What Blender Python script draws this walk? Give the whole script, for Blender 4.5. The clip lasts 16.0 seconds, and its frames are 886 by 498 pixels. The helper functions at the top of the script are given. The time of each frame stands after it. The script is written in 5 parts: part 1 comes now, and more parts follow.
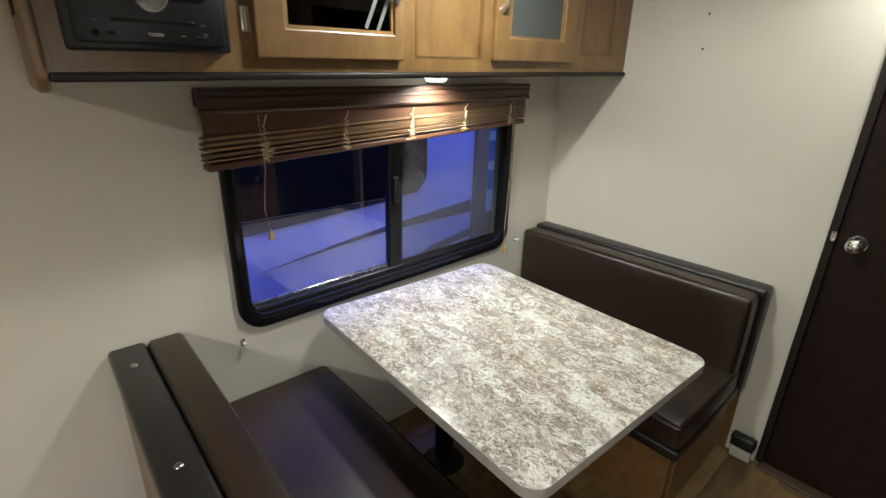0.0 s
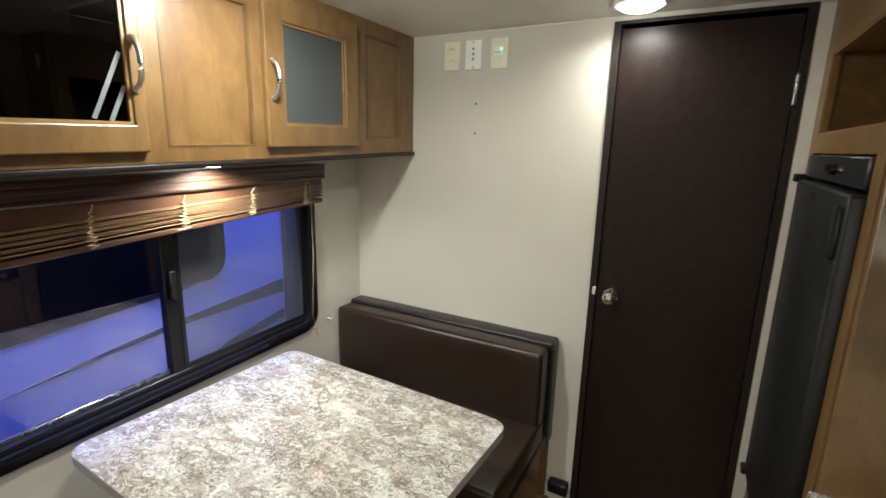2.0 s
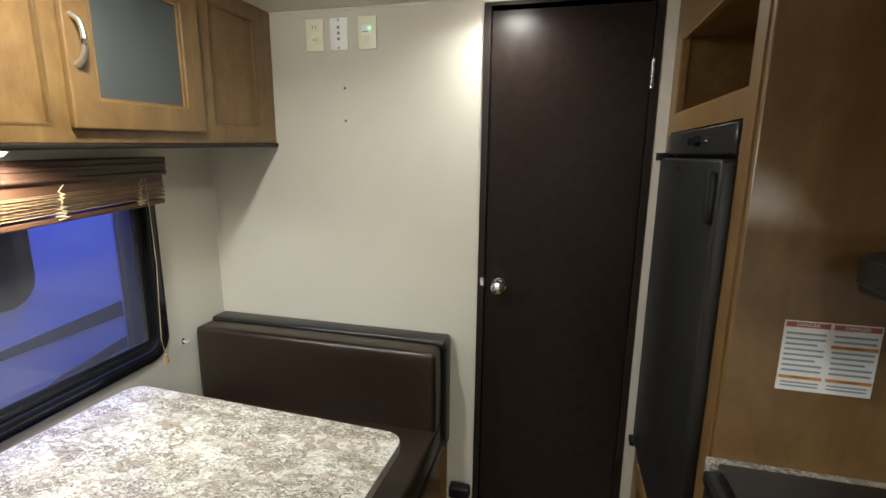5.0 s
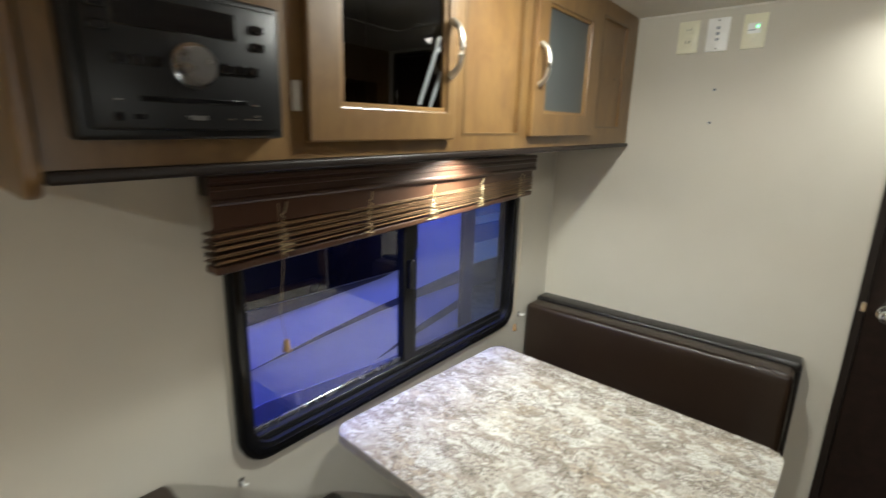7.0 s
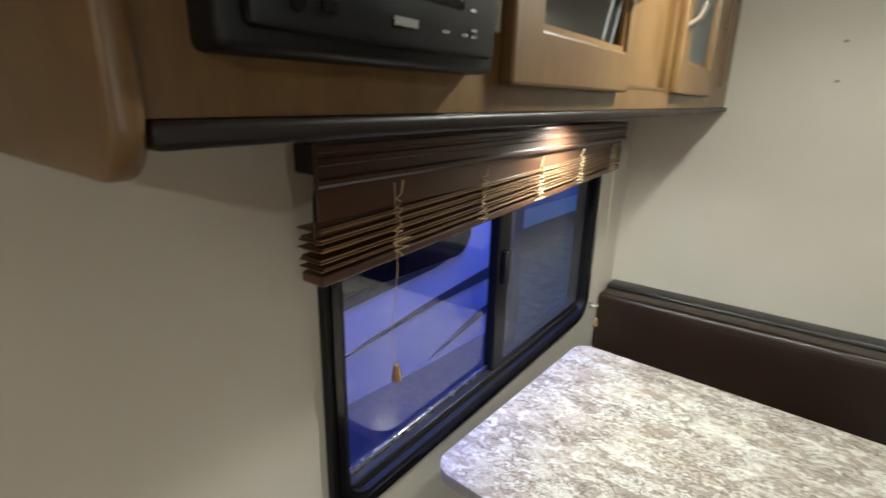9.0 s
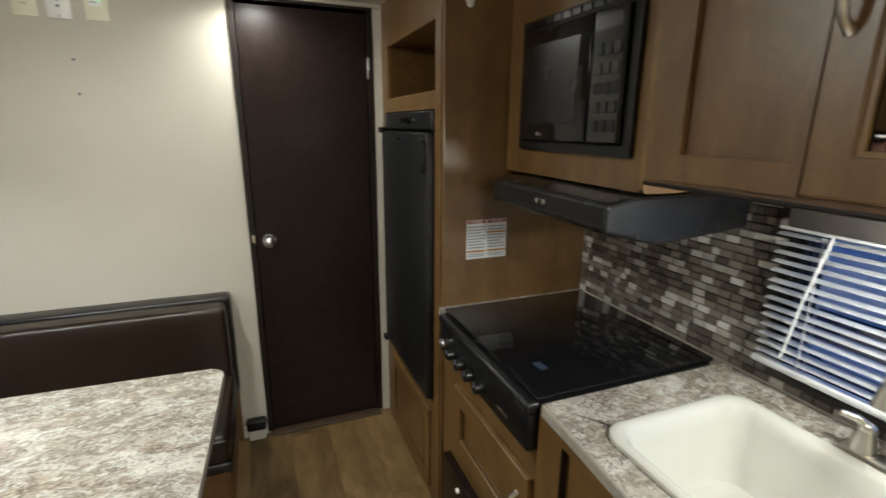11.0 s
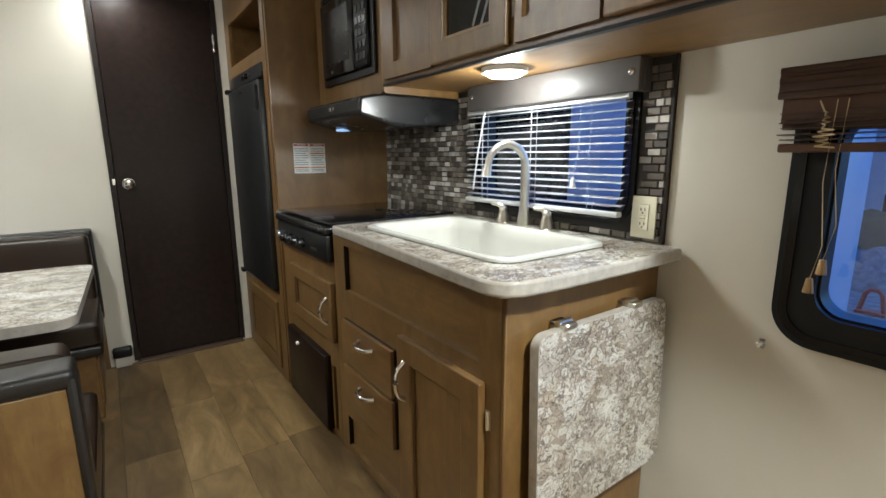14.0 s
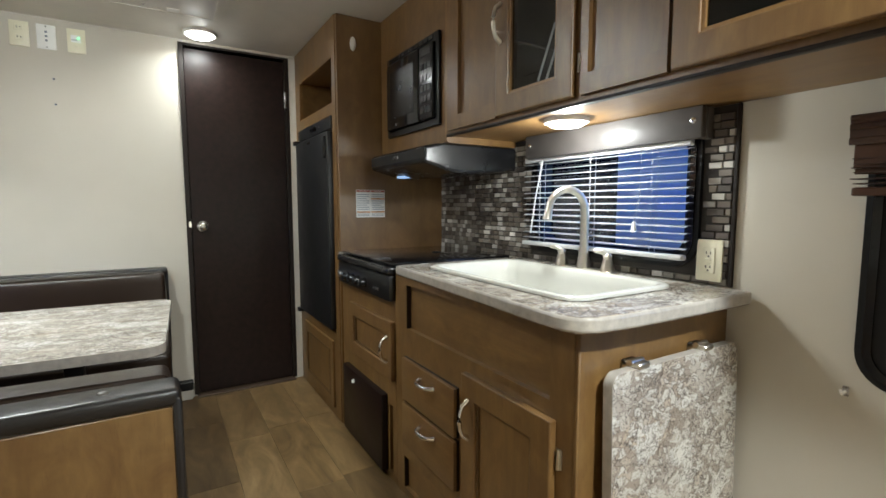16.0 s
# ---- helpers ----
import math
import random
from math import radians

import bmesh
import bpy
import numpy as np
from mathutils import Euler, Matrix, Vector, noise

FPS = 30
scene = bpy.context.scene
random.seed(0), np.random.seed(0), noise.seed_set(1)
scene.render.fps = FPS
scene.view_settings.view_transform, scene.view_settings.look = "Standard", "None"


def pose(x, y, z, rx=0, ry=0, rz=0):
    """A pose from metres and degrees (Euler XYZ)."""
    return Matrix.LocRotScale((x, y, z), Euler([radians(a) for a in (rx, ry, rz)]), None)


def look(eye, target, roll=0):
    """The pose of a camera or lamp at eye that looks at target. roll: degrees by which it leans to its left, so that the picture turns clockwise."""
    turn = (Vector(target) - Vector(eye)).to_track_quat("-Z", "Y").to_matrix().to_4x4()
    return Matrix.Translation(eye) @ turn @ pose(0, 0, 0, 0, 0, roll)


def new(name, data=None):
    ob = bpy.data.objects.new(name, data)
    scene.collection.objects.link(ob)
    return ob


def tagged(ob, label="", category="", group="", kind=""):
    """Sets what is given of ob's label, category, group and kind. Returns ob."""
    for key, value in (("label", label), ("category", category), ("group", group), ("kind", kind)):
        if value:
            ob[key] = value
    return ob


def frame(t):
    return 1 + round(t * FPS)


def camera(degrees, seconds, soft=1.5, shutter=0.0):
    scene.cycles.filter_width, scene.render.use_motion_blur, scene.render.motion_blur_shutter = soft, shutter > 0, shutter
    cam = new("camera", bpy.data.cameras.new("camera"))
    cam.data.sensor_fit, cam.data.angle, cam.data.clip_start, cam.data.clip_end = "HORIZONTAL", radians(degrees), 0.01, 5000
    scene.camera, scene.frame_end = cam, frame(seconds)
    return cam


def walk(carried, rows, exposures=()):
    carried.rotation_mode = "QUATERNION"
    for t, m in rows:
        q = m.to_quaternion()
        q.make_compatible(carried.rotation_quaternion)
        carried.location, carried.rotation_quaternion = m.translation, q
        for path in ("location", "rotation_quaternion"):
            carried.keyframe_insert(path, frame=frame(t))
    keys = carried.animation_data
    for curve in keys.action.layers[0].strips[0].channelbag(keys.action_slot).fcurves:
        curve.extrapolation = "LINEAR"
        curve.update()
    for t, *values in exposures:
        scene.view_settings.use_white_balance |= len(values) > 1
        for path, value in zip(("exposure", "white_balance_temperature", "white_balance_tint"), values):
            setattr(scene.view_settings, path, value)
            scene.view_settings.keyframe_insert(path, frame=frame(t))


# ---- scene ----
cam = camera(86.8, 16.0, shutter=0.35)
PATH = [
    (0, (-0.03, -0.252, 1.482), (1.223, 1.147, 0.792), 1.5),
    (0.5, (0.001, -0.264, 1.47), (1.325, 1.076, 0.799), 1.5),
    (1, (0.046, -0.261, 1.48), (1.533, 0.933, 0.879), 1.7),
    (1.5, (0.12, -0.288, 1.534), (1.747, 0.753, 1.016), 1.9),
    (2, (0.124, -0.336, 1.553), (1.835, 0.606, 1.121), 1.4),
    (2.5, (0.134, -0.363, 1.54), (1.902, 0.49, 1.16), 0.9),
    (3, (0.142, -0.368, 1.54), (1.97, 0.363, 1.183), 0.8),
    (3.2, (0.152, -0.376, 1.535), (1.999, 0.311, 1.194), 0.9),
    (5.3, (0.266, -0.227, 1.479), (2.167, 0.247, 1.077), 0.6),
    (5.5, (0.274, -0.172, 1.478), (2.164, 0.342, 1.072), 0.8),
    (6, (0.31, -0.049, 1.519), (2.125, 0.692, 1.121), 1.2),
    (6.5, (0.18, 0.043, 1.507), (1.847, 1.064, 1.083), 1.5),
    (7, (-0.095, 0.133, 1.527), (1.4, 1.377, 1.06), 1.6),
    (7.5, (-0.287, 0.224, 1.498), (1.043, 1.616, 0.956), 1.6),
    (8, (-0.294, 0.335, 1.467), (0.936, 1.799, 0.883), 1.6),
    (8.5, (-0.186, 0.539, 1.465), (1.09, 1.959, 0.869), 1.5),
    (9, (-0.079, 0.574, 1.48), (1.445, 1.743, 0.92), 1.3),
    (9.5, (-0.184, 0.464, 1.527), (1.615, 1.172, 1.012), 0.8),
    (10, (-0.229, 0.171, 1.546), (1.703, 0.369, 1.066), -0.1),
    (10.2, (-0.198, 0.097, 1.536), (1.746, 0.068, 1.068), 0.4),
    (12.3, (-0.283, -0.102, 1.294), (1.282, -1.199, 0.704), -0.2),
    (12.5, (-0.285, -0.103, 1.214), (1.278, -1.205, 0.628), -0.2),
    (13, (-0.326, -0.087, 1.125), (1.263, -1.179, 0.592), -0.1),
    (13.4, (-0.561, -0.038, 1.063), (1.033, -1.156, 0.600), -0.2),
    (13.5, (-0.662, -0.013, 1.07), (0.927, -1.135, 0.607), -0.3),
    (14, (-1.013, 0.034, 1.128), (0.584, -1.105, 0.738), -0.3),
    (14.5, (-0.998, 0.06, 1.131), (0.62, -1.072, 0.812), -0.3),
    (15, (-1.024, 0.091, 1.099), (0.625, -1.009, 0.834), -0.3),
    (15.5, (-1.025, 0.105, 1.099), (0.656, -0.955, 0.876), -0.1),
    (16, (-1.015, 0.138, 1.112), (0.692, -0.888, 0.925), -0.0),
]
EXPOSURES = [(0.0, 0.45, 6500, 10), (1.5, 0.54, 6500, 10), (3.0, 0.52, 6500, 10), (6.0, 0.56, 6500, 10), (7.0, 0.38, 6500, 10), (8.0, 0.30, 6500, 10), (9.0, 0.38, 6500, 10), (10.0, 0.48, 6500, 10), (12.5, 0.46, 6500, 10), (13.0, 0.58, 6480, 10), (13.5, 0.66, 6380, 10), (14.0, 0.74, 6200, 10), (15.0, 0.76, 6150, 10), (16.0, 0.70, 6150, 10)]
walk(cam, [(t, look(eye, target, roll)) for t, eye, target, roll in PATH], EXPOSURES)

# ---- light ----
world = bpy.data.worlds.new("world")
scene.world = world
world.use_nodes = True
wn, wl = world.node_tree.nodes, world.node_tree.links
bg = wn["Background"]
sky = wn.new("ShaderNodeTexSky")
sky.sky_type = "NISHITA"
sky.sun_disc = False
sky.sun_elevation = radians(-4.0)
sky.sun_rotation = radians(200)
dusk = wn.new("ShaderNodeMix")
dusk.data_type, dusk.blend_type = "RGBA", "MULTIPLY"
dusk.inputs["Factor"].default_value = 1.0
dusk.inputs[7].default_value = (0.15, 0.44, 1.15, 1)
wl.new(sky.outputs["Color"], dusk.inputs[6])
wl.new(dusk.outputs[2], bg.inputs["Color"])
bg.inputs["Strength"].default_value = 21.0


def lamp(name, place, power, size=0.13, colour=(0.97, 1.0, 0.93)):
    data = bpy.data.lights.new(name, "AREA")
    data.shape, data.size, data.energy, data.color = "DISK", size, power, colour
    data.spread = radians(160)
    ob = new(name, data)
    ob.matrix_world = pose(*place)
    return ob


CEIL = 2.015
UNDER = 1.383  # underside of the galley's overhead cabinets
PUCKS = [(1.84, -0.085), (0.95, 0.54), (-1.45, -0.60)]
for (px, py), flat, dome in zip(PUCKS, (2.6, 6.8, 33.0), (0.30, 8.0, 2.6)):
    lamp("ceiling_lamp_light", (px, py, CEIL - 0.032), flat)
    bulb = bpy.data.lights.new("ceiling_lamp_dome", "POINT")
    bulb.energy, bulb.shadow_soft_size, bulb.color = dome, 0.022, (0.97, 1.0, 0.93)
    new("ceiling_lamp_dome", bulb).location = (px, py, CEIL - 0.049)
lamp("galley_lamp_light", (0.08, -0.975, 1.352), 0.6)
bulb = bpy.data.lights.new("galley_lamp_dome", "POINT")
bulb.energy, bulb.shadow_soft_size, bulb.color = 5.2, 0.022, (0.97, 1.0, 0.93)
new("galley_lamp_dome", bulb).location = (0.08, -0.975, 1.336)
lamp("dinette_lamp_light", (1.10, 1.03, 1.462), 5.6, 0.07)
sky_gap = lamp("dusk_sky_between_trailers", (0.6, 1.47, 2.02), 36.0, 4.5, (0.06, 0.11, 1.0))
sky_gap.data.spread = radians(85)
sky_gap.data.shape, sky_gap.data.size_y = "RECTANGLE", 0.40

# ---- materials ----


def mat(name, rough=0.5, metal=0.0, **extra):
    m = bpy.data.materials.new(name)
    m.use_nodes = True
    b = m.node_tree.nodes["Principled BSDF"]
    b.inputs["Roughness"].default_value, b.inputs["Metallic"].default_value = rough, metal
    for key, value in extra.items():
        b.inputs[key.replace("_", " ")].default_value = value
    return m, m.node_tree.nodes, m.node_tree.links, b


def coords(n, l, scale=(1, 1, 1), rot=(0, 0, 0), kind="Object"):
    tc, mp = n.new("ShaderNodeTexCoord"), n.new("ShaderNodeMapping")
    mp.inputs["Scale"].default_value, mp.inputs["Rotation"].default_value = scale, rot
    l.new(tc.outputs[kind], mp.inputs["Vector"])
    return mp.outputs["Vector"]


def noise_tex(n, l, vec, scale, detail=4, rough=0.6, dist=0.0):
    t = n.new("ShaderNodeTexNoise")
    for key, v in (("Scale", scale), ("Detail", detail), ("Roughness", rough), ("Distortion", dist)):
        t.inputs[key].default_value = v
    l.new(vec, t.inputs["Vector"])
    return t.outputs["Fac"]


def ramp(n, l, fac, stops):
    r = n.new("ShaderNodeValToRGB")
    e = r.color_ramp.elements
    e.remove(e[1])
    e[0].position, e[0].color = stops[0][0], (*stops[0][1], 1)
    for p, c in stops[1:]:
        e.new(p).color = (*c, 1)
    l.new(fac, r.inputs["Fac"])
    return r.outputs["Color"]


def mix(n, l, fac, a, b, mode="MIX"):
    m = n.new("ShaderNodeMix")
    m.data_type, m.blend_type = "RGBA", mode
    for s, v in ((m.inputs["Factor"], fac), (m.inputs[6], a), (m.inputs[7], b)):
        if isinstance(v, (int, float)):
            s.default_value = v
        elif isinstance(v, tuple):
            s.default_value = (*v, 1)
        else:
            l.new(v, s)
    return m.outputs[2]


def bump(n, l, b, height, strength=0.2, distance=0.002):
    k = n.new("ShaderNodeBump")
    k.inputs["Strength"].default_value, k.inputs["Distance"].default_value = strength, distance
    l.new(height, k.inputs["Height"])
    l.new(k.outputs["Normal"], b.inputs["Normal"])


def span(n, l, fac, lo, hi):
    k = n.new("ShaderNodeMapRange")
    k.inputs["To Min"].default_value, k.inputs["To Max"].default_value = lo, hi
    l.new(fac, k.inputs["Value"])
    return k.outputs["Result"]


def plain(name, colour, rough=0.5, metal=0.0, vary=0.12, scale=18, bumpy=0.08, **extra):
    m, n, l, b = mat(name, rough, metal, **extra)
    v = coords(n, l)
    f = noise_tex(n, l, v, scale, 5)
    c2 = tuple(c * (1 - vary) for c in colour)
    c3 = tuple(min(1, c * (1 + vary)) for c in colour)
    l.new(ramp(n, l, f, [(0.3, c2), (0.7, c3)]), b.inputs["Base Color"])
    fine = noise_tex(n, l, v, 140, 3)
    l.new(span(n, l, f, max(0.02, rough * 0.8), min(1, rough * 1.2)), b.inputs["Roughness"])
    if bumpy:
        bump(n, l, b, fine, bumpy, 0.001)
    return m


def wallpaper():
    m, n, l, b = mat("wallpaper", 0.62)
    v = coords(n, l)
    weave_a = noise_tex(n, l, coords(n, l, (60, 60, 900)), 1.0, 2)
    weave_b = noise_tex(n, l, coords(n, l, (900, 900, 60)), 1.0, 2)
    big = noise_tex(n, l, v, 2.2, 3)
    w = mix(n, l, 0.5, weave_a, weave_b)
    base = ramp(n, l, big, [(0.3, (0.56, 0.525, 0.45)), (0.7, (0.60, 0.565, 0.49))])
    l.new(mix(n, l, span(n, l, w, 0.0, 0.22), base, (0.42, 0.38, 0.31)), b.inputs["Base Color"])
    bump(n, l, b, w, 0.12, 0.001)
    return m


def maple(name, grain, tint=1.0):
    """Stained maple; grain: scale along x, y, z (small along the grain)."""
    m, n, l, b = mat(name, 0.38, Specular_IOR_Level=0.75)
    v = coords(n, l, grain)
    f = noise_tex(n, l, v, 1.0, 7, 0.62, 0.9)
    blotch = noise_tex(n, l, coords(n, l, tuple(3.2 + 0.16 * g for g in grain)), 1.9, 6, 0.66, 0.7)
    pores = noise_tex(n, l, coords(n, l, tuple(9 * g for g in grain)), 1.0, 3, 0.7)
    lo, hi = (0.135, 0.073, 0.0225), (0.222, 0.129, 0.042)
    c = ramp(n, l, f, [(0.30, tuple(k * tint for k in lo)), (0.72, tuple(k * tint for k in hi))])
    info = n.new("ShaderNodeObjectInfo")
    c = mix(n, l, ramp(n, l, blotch, [(0.40, (0, 0, 0)), (0.70, (0.85, 0.85, 0.85))]), c, tuple(k * tint for k in (0.108, 0.052, 0.0155)))
    c = mix(n, l, ramp(n, l, pores, [(0.30, (0.45, 0.45, 0.45)), (0.42, (0, 0, 0))]), c, tuple(k * tint for k in (0.11, 0.05, 0.018)))
    c = mix(n, l, span(n, l, info.outputs["Random"], 0.0, 0.18), c, (0.16, 0.075, 0.027))
    l.new(c, b.inputs["Base Color"])
    l.new(span(n, l, f, 0.30, 0.46), b.inputs["Roughness"])
    bump(n, l, b, f, 0.05, 0.001)
    return m


def laminate():
    """Granite print: pale flakes in a streaky taupe and tan ground, dark broken outlines, fine specks."""
    m, n, l, b = mat("granite_laminate", 0.22)
    v = coords(n, l, (1.0, 0.62, 0.8), (0, 0, radians(38)))
    warp = n.new("ShaderNodeTexNoise")
    warp.inputs["Scale"].default_value, warp.inputs["Detail"].default_value = 34, 8
    l.new(v, warp.inputs["Vector"])
    add = n.new("ShaderNodeMixRGB")
    add.blend_type, add.inputs["Fac"].default_value = "ADD", 0.085
    l.new(v, add.inputs[1])
    l.new(warp.outputs["Color"], add.inputs[2])
    p = add.outputs["Color"]

    def lines(fac, at, half, strength):
        g = (strength, strength, strength)
        return ramp(n, l, fac, [(at - half, (0, 0, 0)), (at - half * 0.4, g), (at + half * 0.4, g), (at + half, (0, 0, 0))])
    patch = noise_tex(n, l, v, 6, 5, 0.62, 0.8)
    drift = noise_tex(n, l, v, 13, 4, 0.6, 0.5)
    fine = noise_tex(n, l, p, 130, 5, 0.75, 0.6)

    def flakes(scale, feature, out):
        t = n.new("ShaderNodeTexVoronoi")
        t.feature = feature
        t.inputs["Scale"].default_value = scale
        l.new(p, t.inputs["Vector"])
        return t.outputs[out]
    ground = ramp(n, l, patch, [(0.34, (0.355, 0.32, 0.28)), (0.50, (0.435, 0.40, 0.345)), (0.64, (0.40, 0.335, 0.26))])
    tone = flakes(62, "F1", "Color")
    c = mix(n, l, ramp(n, l, tone, [(0.25, (0.7, 0.7, 0.7)), (0.40, (0, 0, 0))]), ground, (0.25, 0.21, 0.175))
    c = mix(n, l, ramp(n, l, tone, [(0.58, (0, 0, 0)), (0.66, (0.85, 0.85, 0.85))]), c, (0.53, 0.505, 0.455))
    c = mix(n, l, ramp(n, l, flakes(21, "F1", "Color"), [(0.70, (0, 0, 0)), (0.76, (0.8, 0.8, 0.8))]), c, (0.61, 0.595, 0.55))
    mask = ramp(n, l, drift, [(0.38, (0.15, 0.15, 0.15)), (0.54, (1, 1, 1))])
    rims = ramp(n, l, flakes(62, "DISTANCE_TO_EDGE", "Distance"), [(0.02, (0.80, 0.80, 0.80)), (0.105, (0, 0, 0))])
    c = mix(n, l, mix(n, l, 1.0, rims, mask, "MULTIPLY"), c, (0.085, 0.066, 0.056))
    worm = noise_tex(n, l, p, 52, 4, 0.6, 1.3)
    c = mix(n, l, mix(n, l, 1.0, lines(worm, 0.50, 0.026, 0.55), mask, "MULTIPLY"), c, (0.10, 0.08, 0.07))
    c = mix(n, l, ramp(n, l, fine, [(0.405, (0.9, 0.9, 0.9)), (0.435, (0, 0, 0))]), c, (0.075, 0.06, 0.052))
    l.new(c, b.inputs["Base Color"])
    l.new(span(n, l, patch, 0.12, 0.24), b.inputs["Roughness"])
    bump(n, l, b, fine, 0.03, 0.001)
    return m


def vinyl(name, colour, rough=0.36):
    m, n, l, b = mat(name, rough)
    v = coords(n, l)
    big = noise_tex(n, l, v, 7, 4)
    c2 = tuple(k * 0.8 for k in colour)
    l.new(ramp(n, l, big, [(0.3, c2), (0.7, colour)]), b.inputs["Base Color"])
    vor = n.new("ShaderNodeTexVoronoi")
    vor.inputs["Scale"].default_value = 420
    l.new(v, vor.inputs["Vector"])
    crease = noise_tex(n, l, coords(n, l, (5, 5, 9)), 1.6, 4, 0.55, 0.7)
    h = mix(n, l, 0.75, vor.outputs["Distance"], crease)
    l.new(span(n, l, big, rough * 0.8, rough * 1.3), b.inputs["Roughness"])
    bump(n, l, b, h, 0.22, 0.004)
    return m


def plank_floor():
    m, n, l, b = mat("vinyl_plank", 0.42)
    info = n.new("ShaderNodeObjectInfo")
    v = coords(n, l, (3.4, 10, 20))
    off = n.new("ShaderNodeVectorMath")
    off.operation = "ADD"
    comb = n.new("ShaderNodeCombineXYZ")
    mul = n.new("ShaderNodeMath")
    mul.operation, mul.inputs[1].default_value = "MULTIPLY", 37.0
    l.new(info.outputs["Random"], mul.inputs[0])
    l.new(mul.outputs[0], comb.inputs[0])
    l.new(v, off.inputs[0])
    l.new(comb.outputs[0], off.inputs[1])
    f = noise_tex(n, l, off.outputs[0], 1.0, 6, 0.65, 0.8)
    base = ramp(n, l, f, [(0.30, (0.112, 0.066, 0.026)), (0.50, (0.190, 0.120, 0.050)), (0.72, (0.295, 0.196, 0.090))])
    tone = ramp(n, l, info.outputs["Random"], [(0.0, (0.62, 0.60, 0.58)), (0.5, (0.9, 0.88, 0.84)), (1.0, (1, 1, 1))])
    l.new(mix(n, l, 1.0, base, tone, "MULTIPLY"), b.inputs["Base Color"])
    l.new(span(n, l, f, 0.34, 0.52), b.inputs["Roughness"])
    bump(n, l, b, f, 0.10, 0.001)
    return m


def tile_stone():
    m, n, l, b = mat("mosaic_stone", 0.3)
    info = n.new("ShaderNodeObjectInfo")
    geo = n.new("ShaderNodeNewGeometry")
    s = n.new("ShaderNodeMath")
    s.operation = "ADD"
    l.new(info.outputs["Random"], s.inputs[0])
    l.new(geo.outputs["Random Per Island"], s.inputs[1])
    fr = n.new("ShaderNodeMath")
    fr.operation = "FRACT"
    l.new(s.outputs[0], fr.inputs[0])
    c = ramp(n, l, fr.outputs[0], [(0.0, (0.05, 0.04, 0.033)), (0.25, (0.12, 0.10, 0.085)), (0.45, (0.24, 0.215, 0.18)), (0.62, (0.085, 0.07, 0.06)), (0.80, (0.36, 0.34, 0.31)), (1.0, (0.74, 0.72, 0.68))])
    f = noise_tex(n, l, coords(n, l), 60, 5)
    l.new(mix(n, l, span(n, l, f, 0.0, 0.3), c, (0.14, 0.12, 0.10)), b.inputs["Base Color"])
    l.new(span(n, l, fr.outputs[0], 0.42, 0.12), b.inputs["Roughness"])
    bump(n, l, b, f, 0.12, 0.001)
    return m


def pane_glass(name, tint=(1, 1, 1), gloss=1.0, sheen=None):
    m = bpy.data.materials.new(name)
    m.use_nodes = True
    n, l = m.node_tree.nodes, m.node_tree.links
    n.remove(n["Principled BSDF"])
    tr, gl, mx, fz = (n.new(k) for k in ("ShaderNodeBsdfTransparent", "ShaderNodeBsdfGlossy", "ShaderNodeMixShader", "ShaderNodeFresnel"))
    tr.inputs["Color"].default_value = (*tint, 1)
    gl.inputs["Roughness"].default_value = 0.02
    gl.inputs["Color"].default_value = (gloss, gloss, gloss, 1)
    fz.inputs["IOR"].default_value = 1.6
    if sheen is None:
        l.new(fz.outputs[0], mx.inputs["Fac"])
    else:
        mx.inputs["Fac"].default_value = sheen
    l.new(tr.outputs[0], mx.inputs[1])
    l.new(gl.outputs[0], mx.inputs[2])
    l.new(mx.outputs[0], n["Material Output"].inputs["Surface"])
    return m


def insect_mesh():
    m = bpy.data.materials.new("insect_mesh")
    m.use_nodes = True
    n, l = m.node_tree.nodes, m.node_tree.links
    tr, mx = n.new("ShaderNodeBsdfTransparent"), n.new("ShaderNodeMixShader")
    n["Principled BSDF"].inputs["Base Color"].default_value = (0.11, 0.11, 0.115, 1)
    mx.inputs["Fac"].default_value = 0.42
    l.new(tr.outputs[0], mx.inputs[1])
    l.new(n["Principled BSDF"].outputs[0], mx.inputs[2])
    l.new(mx.outputs[0], n["Material Output"].inputs["Surface"])
    return m


def glow(name, colour, strength):
    m, n, l, b = mat(name, 0.4)
    b.inputs["Base Color"].default_value = (0.9, 0.9, 0.88, 1)
    b.inputs["Emission Color"].default_value = (*colour, 1)
    b.inputs["Emission Strength"].default_value = strength
    return m


WALL = wallpaper()
MAPLE_V = maple("maple_upright_grain", (22, 22, 2.2))
MAPLE_H = maple("maple_level_grain", (2.2, 22, 22))
MAPLE_SIDE = maple("maple_side_panel", (9, 9, 1.3))
BIRCH = maple("pale_birch_underside", (2.0, 14, 14), 1.35)
# darkened maple for beads: some glaze, mostly groove shadow put into the colour
GLAZE_SHADE = maple("glaze_and_shade_bead", (9, 9, 9), 0.62)
LAMINATE = laminate()
VINYL = vinyl("brown_vinyl", (0.024, 0.0135, 0.0082), 0.33)
VINYL_GREY = vinyl("charcoal_vinyl", (0.013, 0.0112, 0.0105), 0.32)
PLANK = plank_floor()
STONE = tile_stone()
GROUT = plain("dark_grout", (0.035, 0.03, 0.026), 0.9, vary=0.2)
ESPRESSO = plain("espresso_laminate", (0.0125, 0.0062, 0.0048), 0.36, vary=0.35, scale=30, Specular_IOR_Level=0.26)
ESPRESSO_TRIM = plain("espresso_trim", (0.014, 0.009, 0.007), 0.45, Specular_IOR_Level=0.3)
BLACK = plain("black_plastic", (0.007, 0.007, 0.0075), 0.40, Specular_IOR_Level=0.35)
